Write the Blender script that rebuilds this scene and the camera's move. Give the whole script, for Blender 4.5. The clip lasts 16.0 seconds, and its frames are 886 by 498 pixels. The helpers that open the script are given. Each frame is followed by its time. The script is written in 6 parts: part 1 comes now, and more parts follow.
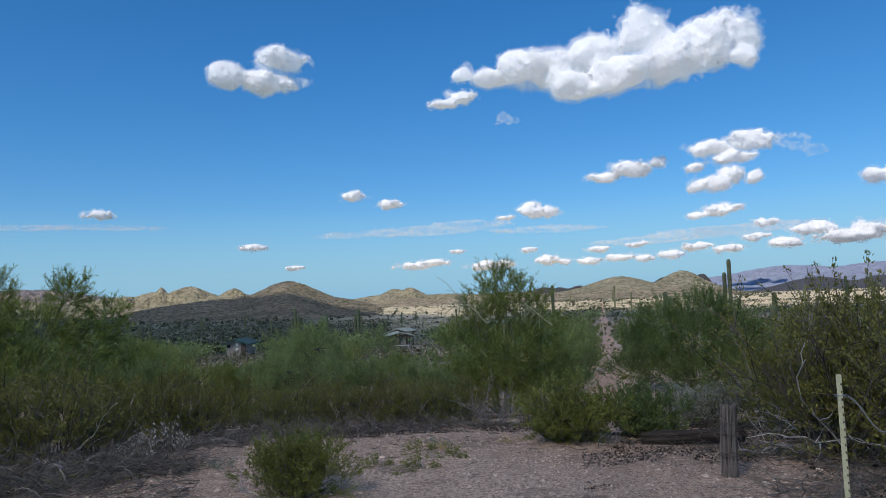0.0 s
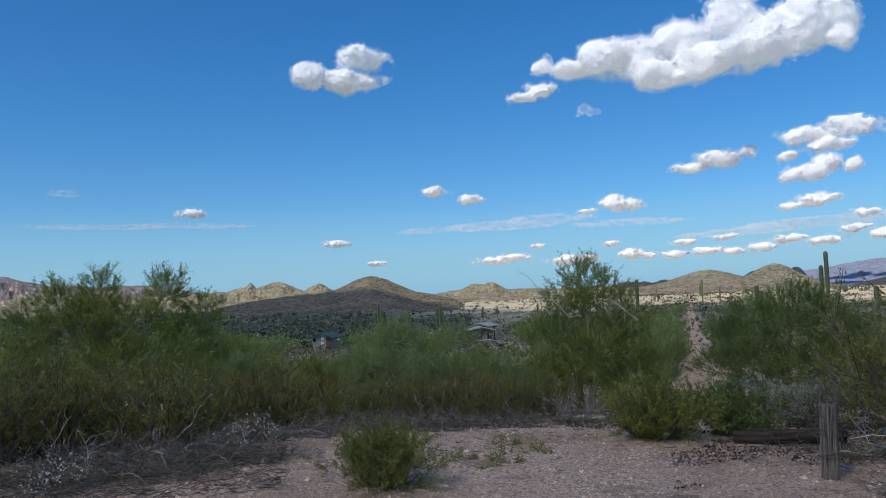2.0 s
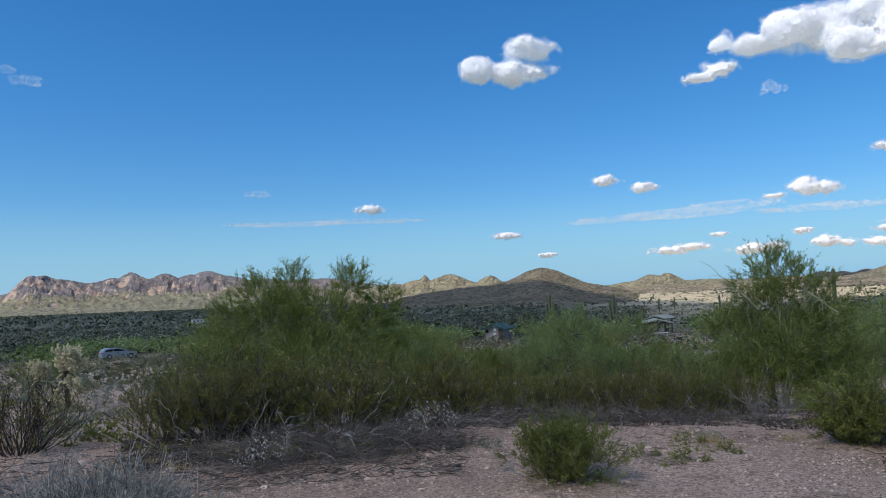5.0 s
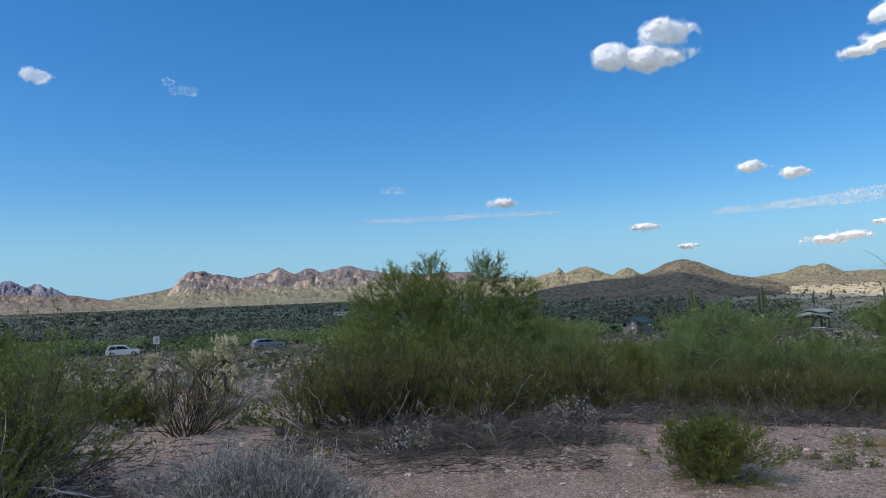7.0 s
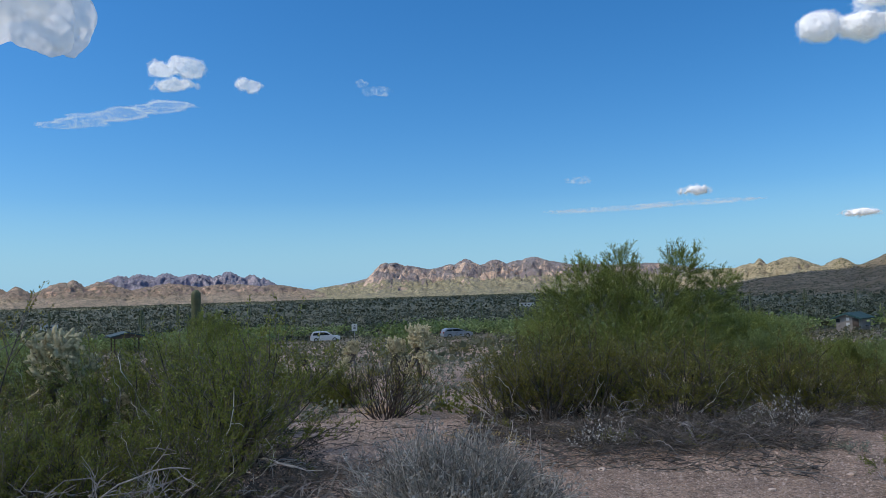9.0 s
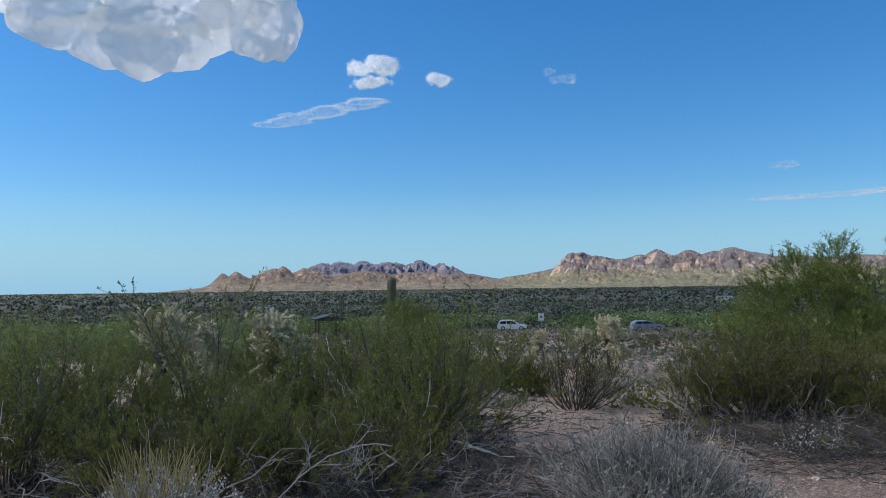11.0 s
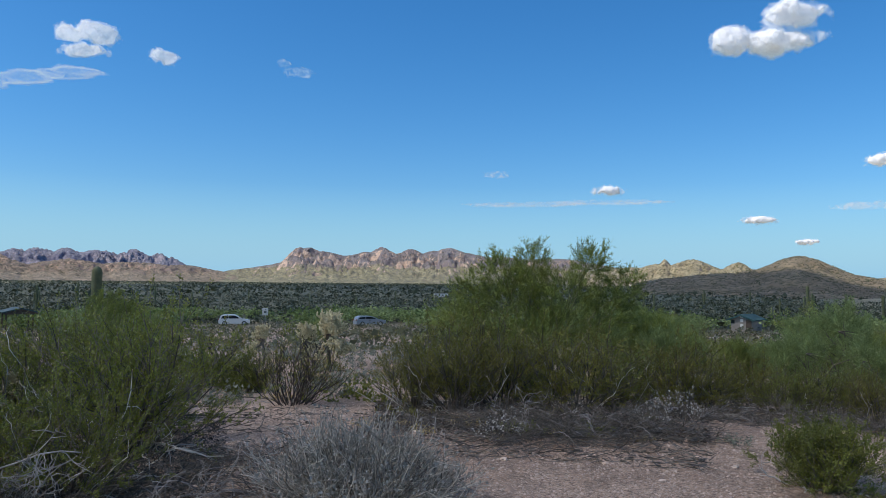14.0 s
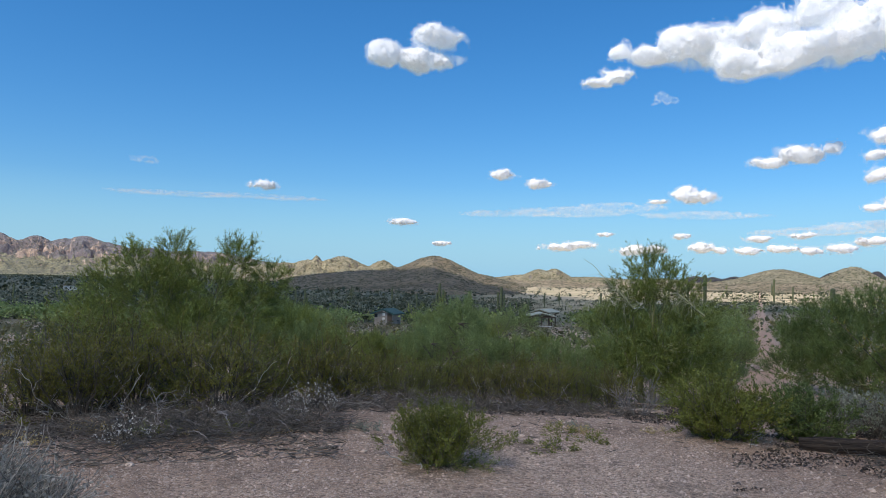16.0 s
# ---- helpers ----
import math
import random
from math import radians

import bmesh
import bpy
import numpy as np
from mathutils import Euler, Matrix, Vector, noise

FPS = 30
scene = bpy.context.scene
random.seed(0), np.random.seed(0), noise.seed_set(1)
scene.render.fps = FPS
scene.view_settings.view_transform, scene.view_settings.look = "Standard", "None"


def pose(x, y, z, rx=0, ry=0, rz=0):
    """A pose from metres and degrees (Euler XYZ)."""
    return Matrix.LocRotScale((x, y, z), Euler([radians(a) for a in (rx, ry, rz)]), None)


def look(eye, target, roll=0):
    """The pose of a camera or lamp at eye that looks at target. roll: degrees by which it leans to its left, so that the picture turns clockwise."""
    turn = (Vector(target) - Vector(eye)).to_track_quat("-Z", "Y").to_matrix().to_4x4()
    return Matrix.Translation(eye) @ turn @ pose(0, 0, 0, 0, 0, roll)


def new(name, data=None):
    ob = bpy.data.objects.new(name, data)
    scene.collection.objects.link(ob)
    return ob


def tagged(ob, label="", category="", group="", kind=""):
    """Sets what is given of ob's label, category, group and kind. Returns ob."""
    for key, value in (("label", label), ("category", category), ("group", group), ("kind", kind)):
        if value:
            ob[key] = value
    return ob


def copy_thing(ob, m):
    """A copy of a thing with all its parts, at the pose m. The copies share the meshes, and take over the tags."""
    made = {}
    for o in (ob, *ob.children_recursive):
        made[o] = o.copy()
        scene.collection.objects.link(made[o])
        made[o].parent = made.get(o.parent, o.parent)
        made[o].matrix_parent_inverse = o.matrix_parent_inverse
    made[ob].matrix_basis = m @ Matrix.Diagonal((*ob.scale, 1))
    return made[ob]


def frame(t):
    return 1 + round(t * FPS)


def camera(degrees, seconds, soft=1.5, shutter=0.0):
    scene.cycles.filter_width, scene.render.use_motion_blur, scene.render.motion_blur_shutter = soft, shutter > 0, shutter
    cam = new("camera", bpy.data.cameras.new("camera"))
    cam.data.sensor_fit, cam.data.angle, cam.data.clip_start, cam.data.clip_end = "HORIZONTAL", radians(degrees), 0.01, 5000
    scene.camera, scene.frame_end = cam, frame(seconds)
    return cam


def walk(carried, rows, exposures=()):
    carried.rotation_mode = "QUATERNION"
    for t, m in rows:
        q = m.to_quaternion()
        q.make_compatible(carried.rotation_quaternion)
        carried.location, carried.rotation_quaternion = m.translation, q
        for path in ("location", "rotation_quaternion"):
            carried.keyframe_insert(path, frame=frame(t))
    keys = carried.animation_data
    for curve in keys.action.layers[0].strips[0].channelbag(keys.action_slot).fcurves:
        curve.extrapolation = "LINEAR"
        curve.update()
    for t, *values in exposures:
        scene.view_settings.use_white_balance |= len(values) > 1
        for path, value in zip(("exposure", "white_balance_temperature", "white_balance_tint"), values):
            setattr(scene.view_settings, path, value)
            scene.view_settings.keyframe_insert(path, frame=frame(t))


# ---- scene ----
cam = camera(61.67, 16.0, soft=0.65)
EYE, REACH = 1.6, 0.21          # height of the lens, and how far it is held out from the turning body
# seconds, turn to the left, look up, lean to the right (degrees)
ROWS = [
    (0.00, 0.00, 4.24, 2.15),
    (0.50, 1.41, 4.25, 2.21),
    (1.00, 2.89, 4.23, 2.22),
    (1.50, 4.58, 4.17, 2.26),
    (2.00, 6.23, 4.07, 2.20),
    (2.50, 7.91, 3.99, 2.23),
    (3.00, 9.90, 3.94, 2.32),
    (3.50, 12.19, 3.88, 2.34),
    (4.00, 14.62, 3.83, 2.31),
    (6.50, 26.83, 3.95, 2.13),
    (7.00, 29.66, 3.80, 2.26),
    (7.50, 32.64, 3.71, 2.44),
    (8.00, 35.80, 3.60, 2.59),
    (8.50, 39.61, 3.54, 2.42),
    (9.00, 43.89, 3.62, 1.82),
    (9.50, 48.35, 3.58, 1.32),
    (10.00, 52.57, 3.42, 1.04),
    (10.20, 54.20, 3.35, 0.90),
    (10.70, 57.30, 3.20, 0.80),
    (11.25, 58.40, 3.10, 0.70),
    (11.80, 57.20, 3.05, 0.60),
    (12.30, 53.75, 3.02, 0.48),
    (12.50, 52.07, 3.01, 0.43),
    (13.00, 47.62, 2.89, 0.04),
    (13.50, 42.75, 2.78, -0.22),
    (14.00, 37.33, 2.70, -0.49),
    (14.50, 31.35, 2.68, -0.67),
    (15.00, 24.93, 2.70, -0.87),
    (15.50, 18.22, 2.66, -1.06),
    (16.00, 11.00, 2.70, -1.30),
]
walk(cam, [(t, pose(-REACH * math.sin(radians(yaw)), REACH * math.cos(radians(yaw)) - 0.18, EYE, 90 + pitch, roll, yaw)) for t, yaw, pitch, roll in ROWS],
     exposures=[(0.0, -0.35, 6750, 11), (2.0, -0.35, 6750, 11), (3.5, -0.32, 6750, 11), (4.5, -0.26, 6750, 11), (9.0, -0.18, 6950, 11), (12.5, -0.14, 7000, 11), (16.0, -0.1, 7000, 11)])

# ---- light ----
SUN_AZ, SUN_EL = 145.0, 50.0    # degrees to the left of the first view, and up
world = bpy.data.worlds.new("sky")
scene.world = world
world.use_nodes = True
wn, wl = world.node_tree.nodes, world.node_tree.links
sky = wn.new("ShaderNodeTexSky")
sky.sky_type, sky.sun_disc = "NISHITA", False
sky.sun_elevation, sky.sun_rotation = radians(SUN_EL), radians(-SUN_AZ)
sky.altitude, sky.air_density, sky.dust_density, sky.ozone_density = 0, 1.1, 0.5, 10.0
tint = wn.new("ShaderNodeMix")
tint.data_type, tint.blend_type = "RGBA", "MULTIPLY"
tint.inputs[0].default_value, tint.inputs[7].default_value = 1.0, (0.92, 1.03, 1.09, 1)
# pale blue haze low over the horizon
lift = wn.new("ShaderNodeSeparateXYZ")
wl.new(wn.new("ShaderNodeTexCoord").outputs["Generated"], lift.inputs[0])
low_air = wn.new("ShaderNodeMapRange")
low_air.inputs["From Min"].default_value, low_air.inputs["From Max"].default_value = 0.01, 0.13
low_air.inputs["To Min"].default_value, low_air.inputs["To Max"].default_value = 0.85, 0.0
wl.new(lift.outputs[2], low_air.inputs["Value"])
haze = wn.new("ShaderNodeMix")
haze.data_type, haze.inputs[7].default_value = "RGBA", (2.8, 4.5, 6.0, 1)
wl.new(low_air.outputs[0], haze.inputs[0])
wl.new(sky.outputs[0], haze.inputs[6])
wl.new(haze.outputs[2], tint.inputs[6])
tone = wn.new("ShaderNodeHueSaturation")
tone.inputs["Saturation"].default_value = 1.155
wl.new(tint.outputs[2], tone.inputs["Color"])
wl.new(tone.outputs[0], wn["Background"].inputs[0])
wn["Background"].inputs[1].default_value = 0.148
sun = new("sun", bpy.data.lights.new("sun", "SUN"))
sun.data.energy, sun.data.angle, sun.data.color = 4.7, radians(1.0), (1.0, 0.94, 0.86)
TO_SUN = Vector((-math.sin(radians(SUN_AZ)) * math.cos(radians(SUN_EL)), math.cos(radians(SUN_AZ)) * math.cos(radians(SUN_EL)), math.sin(radians(SUN_EL))))
sun.matrix_world = look((0, 0, 900), Vector((0, 0, 900)) - TO_SUN)


# ---- materials ----
def socket(nt, node, key, value):
    if isinstance(value, bpy.types.NodeSocket):
        nt.links.new(value, node.inputs[key])
    else:
        node.inputs[key].default_value = value


def node(nt, kind, ins=()):
    n = nt.nodes.new(kind)
    for k, v in dict(ins).items():
        socket(nt, n, k, v)
    return n


def rgb(c):
    return (c[0], c[1], c[2], 1.0)


def blank(name):
    m = bpy.data.materials.new(name)
    m.use_nodes = True
    nt = m.node_tree
    return m, nt, nt.nodes["Principled BSDF"], nt.nodes["Material Output"]


def noise_of(nt, scale, detail=4.0, rough=0.55, vec=None, distortion=0.0):
    ins = {"Scale": scale, "Detail": detail, "Roughness": rough, "Distortion": distortion}
    if vec is None:
        vec = node(nt, "ShaderNodeTexCoord").outputs["Object"]
    ins["Vector"] = vec
    return node(nt, "ShaderNodeTexNoise", ins).outputs["Fac"]


def ramp(nt, fac, stops):
    r = nt.nodes.new("ShaderNodeValToRGB")
    el = r.color_ramp.elements
    while len(el) < len(stops):
        el.new(0.5)
    for e, (p, c) in zip(el, stops):
        e.position, e.color = p, rgb(c)
    nt.links.new(fac, r.inputs[0])
    return r.outputs[0]


def mix(nt, fac, a, b, blend="MIX"):
    n = nt.nodes.new("ShaderNodeMix")
    n.data_type, n.blend_type = "RGBA", blend
    socket(nt, n, 0, fac)
    socket(nt, n, 6, rgb(a) if isinstance(a, tuple) else a)
    socket(nt, n, 7, rgb(b) if isinstance(b, tuple) else b)
    return n.outputs[2]


def calc(nt, op, a, b=0.0):
    n = node(nt, "ShaderNodeMath", {0: a, 1: b})
    n.operation = op
    return n.outputs[0]


def bump(nt, height, strength, distance):
    return node(nt, "ShaderNodeBump", {"Height": height, "Strength": strength, "Distance": distance}).outputs[0]


def simple(name, a, b, scale, rough=0.8, metal=0.0, relief=0.3, dist=0.01):
    """A surface that wanders between two colours at two scales, with fine relief."""
    m, nt, bs, _ = blank(name)
    f1, f2 = noise_of(nt, scale), noise_of(nt, scale * 9, 3)
    f = calc(nt, "ADD", calc(nt, "MULTIPLY", f1, 0.65), calc(nt, "MULTIPLY", f2, 0.35))
    nt.links.new(ramp(nt, f, [(0.35, a), (0.65, b)]), bs.inputs["Base Color"])
    bs.inputs["Roughness"].default_value, bs.inputs["Metallic"].default_value = rough, metal
    nt.links.new(bump(nt, f2, relief, dist), bs.inputs["Normal"])
    return m


def leafy(name, dark, light, through_col, amount=0.22, single=0.65):
    """Leaves: clumps and single leaves have their own tint, and let some light through."""
    m, nt, bs, out = blank(name)
    isl = node(nt, "ShaderNodeNewGeometry").outputs["Random Per Island"]
    obr = node(nt, "ShaderNodeObjectInfo").outputs["Random"]
    clump = noise_of(nt, 2.6, 4, 0.65)
    f = calc(nt, "ADD", calc(nt, "MULTIPLY", isl, single), calc(nt, "MULTIPLY", obr, 0.2))
    f = calc(nt, "ADD", f, calc(nt, "MULTIPLY", calc(nt, "SUBTRACT", clump, 0.5), 1.6))
    col = ramp(nt, calc(nt, "ADD", f, 0.5 - (single + 0.2) * 0.5), [(0.05, dark), (0.95, light)])
    nt.links.new(col, bs.inputs["Base Color"])
    bs.inputs["Roughness"].default_value = 0.6
    tr = node(nt, "ShaderNodeBsdfTranslucent", {"Color": rgb(through_col)})
    mx = node(nt, "ShaderNodeMixShader", {0: amount, 1: bs.outputs[0], 2: tr.outputs[0]})
    nt.links.new(mx.outputs[0], out.inputs["Surface"])
    return m


def ground_material():
    """Pinkish decomposed granite: patches of soil, grit and dark plant litter."""
    m, nt, bs, _ = blank("desert_soil")
    big, mid, fine, grain = noise_of(nt, 0.25, 5), noise_of(nt, 2.2, 6, 0.65), noise_of(nt, 26, 5, 0.8), noise_of(nt, 70, 3, 0.75)
    soil = ramp(nt, mid, [(0.3, (0.28, 0.187, 0.13)), (0.5, (0.47, 0.31, 0.215)), (0.72, (0.66, 0.465, 0.335))])
    pale = mix(nt, ramp(nt, big, [(0.42, (0, 0, 0)), (0.6, (1, 1, 1))]), soil, (0.63, 0.46, 0.345))
    grit = mix(nt, ramp(nt, fine, [(0.43, (0, 0, 0)), (0.53, (1, 1, 1))]), (0.2, 0.138, 0.1), pale)
    specks = mix(nt, ramp(nt, grain, [(0.56, (0, 0, 0)), (0.62, (1, 1, 1))]), grit, (0.85, 0.72, 0.6))
    litter = mix(nt, ramp(nt, noise_of(nt, 0.9, 9, 0.8), [(0.54, (0, 0, 0)), (0.62, (0.7, 0.7, 0.7))]), specks, (0.14, 0.105, 0.08))
    # beyond the slope the soil is all but covered by low scrub
    pos = node(nt, "ShaderNodeTexCoord").outputs["Object"]
    away = node(nt, "ShaderNodeVectorMath", {0: pos})
    away.operation = "LENGTH"
    far = calc(nt, "ADD", away.outputs["Value"], calc(nt, "MULTIPLY", noise_of(nt, 0.03, 4, 0.6), 60.0))
    reach = node(nt, "ShaderNodeMapRange", {"Value": far, "From Min": 90.0, "From Max": 170.0}).outputs[0]
    cells = node(nt, "ShaderNodeTexVoronoi", {"Vector": pos, "Scale": 0.45}).outputs["Distance"]
    cover = calc(nt, "MULTIPLY", reach, ramp(nt, calc(nt, "ADD", cells, calc(nt, "MULTIPLY", noise_of(nt, 0.02, 6, 0.65), 0.5)), [(0.6, (0.97, 0.97, 0.97)), (0.85, (0.88, 0.88, 0.88))]))
    weeds = ramp(nt, noise_of(nt, 0.2, 5, 0.7), [(0.3, (0.072, 0.087, 0.048)), (0.7, (0.118, 0.131, 0.073))])
    # the far plain on the trail's side is open, its pale sand painted for sunlight
    xyz = node(nt, "ShaderNodeSeparateXYZ", {0: pos})
    beside = calc(nt, "ADD", xyz.outputs[0], calc(nt, "MULTIPLY", xyz.outputs[1], 0.2))
    open_side = node(nt, "ShaderNodeMapRange", {"Value": beside, "From Min": 0.0, "From Max": 90.0}).outputs[0]
    beyond = node(nt, "ShaderNodeMapRange", {"Value": calc(nt, "ADD", far, calc(nt, "MULTIPLY", noise_of(nt, 0.008, 5, 0.6), 160.0)), "From Min": 270.0, "From Max": 380.0}).outputs[0]
    sunlit_sand = ramp(nt, noise_of(nt, 0.015, 6, 0.7), [(0.35, (0.36, 0.32, 0.17)), (0.5, (0.52, 0.43, 0.27)), (0.65, (0.64, 0.52, 0.35))])
    weeds = mix(nt, calc(nt, "MULTIPLY", open_side, beyond), weeds, sunlit_sand)
    # the worn trail is swept clean to reddish soil
    across = node(nt, "ShaderNodeMath", {0: calc(nt, "SUBTRACT", calc(nt, "MULTIPLY", xyz.outputs[0], 0.9778), calc(nt, "MULTIPLY", xyz.outputs[1], 0.2096))})
    across.operation = "ABSOLUTE"
    ragged = calc(nt, "ADD", across.outputs[0], calc(nt, "MULTIPLY", calc(nt, "SUBTRACT", noise_of(nt, 1.1, 4, 0.6), 0.5), 0.8))
    worn = node(nt, "ShaderNodeMapRange", {"Value": ragged, "From Min": 0.75, "From Max": 0.45}).outputs[0]
    worn = calc(nt, "MULTIPLY", worn, node(nt, "ShaderNodeMapRange", {"Value": xyz.outputs[1], "From Min": 11.0, "From Max": 13.5}).outputs[0])
    path = mix(nt, fine, (0.44, 0.27, 0.185), (0.62, 0.42, 0.31))
    nt.links.new(mix(nt, worn, mix(nt, cover, litter, weeds), path), bs.inputs["Base Color"])
    bs.inputs["Roughness"].default_value = 0.95
    h = calc(nt, "ADD", calc(nt, "MULTIPLY", mid, 0.4), calc(nt, "ADD", calc(nt, "MULTIPLY", fine, 0.45), calc(nt, "MULTIPLY", grain, 0.25)))
    nt.links.new(bump(nt, h, 1.0, 0.05), bs.inputs["Normal"])
    return m


def hill_material(name, soil, rock, scrub, dot=0.16, amount=0.5, bare_at=0.68, foot=None, foot_top=60.0, ledge=0.0):
    """Slopes: soil with dots of scrub, naked rock where it is steep, and another colour on the foot below foot_top
    metres.
    """
    m, nt, bs, _ = blank(name)
    pos = node(nt, "ShaderNodeTexCoord").outputs["Object"]
    geo = node(nt, "ShaderNodeNewGeometry")
    up = node(nt, "ShaderNodeSeparateXYZ", {0: geo.outputs["Normal"]}).outputs[2]
    high = node(nt, "ShaderNodeSeparateXYZ", {0: pos}).outputs[2]
    patches = noise_of(nt, 0.012, 6, 0.6, pos)
    dots = node(nt, "ShaderNodeTexVoronoi", {"Vector": pos, "Scale": dot}).outputs["Distance"]
    cover = calc(nt, "MULTIPLY", ramp(nt, dots, [(0.3, (1, 1, 1)), (0.5, (0, 0, 0))]), ramp(nt, patches, [(0.5 - amount * 0.4, (0.3, 0.3, 0.3)), (0.6, (1, 1, 1))]))
    soils = mix(nt, ramp(nt, noise_of(nt, 0.025, 6, 0.65, pos), [(0.35, (0, 0, 0)), (0.62, (1, 1, 1))]), soil, tuple(0.66 * c for c in soil))
    if foot:
        lower = mix(nt, ramp(nt, noise_of(nt, 0.02, 6, 0.7, pos), [(0.38, (0, 0, 0)), (0.6, (1, 1, 1))]), foot, tuple(0.6 * c for c in foot))
        rise = calc(nt, "ADD", calc(nt, "DIVIDE", high, foot_top), calc(nt, "MULTIPLY", calc(nt, "SUBTRACT", patches, 0.5), 1.2))
        soils = mix(nt, ramp(nt, rise, [(0.8, (0, 0, 0)), (1.0, (1, 1, 1))]), lower, soils)
    base = mix(nt, cover, soils, scrub)
    cracks = noise_of(nt, 0.06, 8, 0.75, pos, 0.8)
    # rock in rough level beds
    beds = node(nt, "ShaderNodeMapping", {0: pos})
    beds.inputs["Scale"].default_value = (0.02, 0.02, 0.16)
    layers = noise_of(nt, 1.0, 6, 0.7, beds.outputs[0], 0.6)
    tone = calc(nt, "ADD", calc(nt, "MULTIPLY", cracks, 0.5), calc(nt, "MULTIPLY", layers, 0.5))
    rocks = ramp(nt, tone, [(0.36, tuple(0.3 * c for c in rock)), (0.47, rock), (0.62, tuple(min(1, 1.4 * c) for c in rock))])
    # bluish-purple patches in the rock, painted for shaded cliff faces
    shade_hue = tuple(c * k for c, k in zip(rock, (0.55, 0.62, 0.82)))
    rocks = mix(nt, ramp(nt, noise_of(nt, 0.011, 4, 0.6, pos), [(0.46, (0, 0, 0)), (0.58, (1, 1, 1))]), rocks, mix(nt, cracks, tuple(0.5 * c for c in shade_hue), shade_hue))
    ledges = noise_of(nt, 0.016, 6, 0.7, pos, 1.0)
    up = calc(nt, "SUBTRACT", up, calc(nt, "MULTIPLY", ramp(nt, calc(nt, "ADD", ledges, calc(nt, "MULTIPLY", high, 0.0007)), [(0.54, (0, 0, 0)), (0.6, (1, 1, 1))]), ledge))
    steep = ramp(nt, calc(nt, "ADD", up, calc(nt, "MULTIPLY", calc(nt, "SUBTRACT", cracks, 0.5), 0.35)), [(bare_at, (1, 1, 1)), (bare_at + 0.1, (0, 0, 0))])
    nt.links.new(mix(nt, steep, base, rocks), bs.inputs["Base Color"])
    bs.inputs["Roughness"].default_value = 0.95
    nt.links.new(bump(nt, calc(nt, "ADD", cracks, calc(nt, "MULTIPLY", layers, 0.6)), 1.0, 14.0), bs.inputs["Normal"])
    return m


def cloud_material(name, lucent=0.2, clear=0.0):
    """Lit vapour: scatters sunlight back and through."""
    m, nt, bs, out = blank(name)
    nt.nodes.remove(bs)
    pos = node(nt, "ShaderNodeTexCoord").outputs["Object"]
    puffs = noise_of(nt, 0.012, 5, 0.55, pos)
    d = node(nt, "ShaderNodeBsdfDiffuse", {"Color": (0.98, 0.98, 0.98, 1), "Normal": bump(nt, puffs, 0.2, 14.0)})
    t = node(nt, "ShaderNodeBsdfTranslucent", {"Color": (0.98, 0.98, 0.98, 1)})
    s = node(nt, "ShaderNodeMixShader", {0: lucent, 1: d.outputs[0], 2: t.outputs[0]})
    if clear > 0:
        tr = node(nt, "ShaderNodeBsdfTransparent")
        s = node(nt, "ShaderNodeMixShader", {0: clear, 1: s.outputs[0], 2: tr.outputs[0]})
    nt.links.new(s.outputs[0], out.inputs["Surface"])
    return m


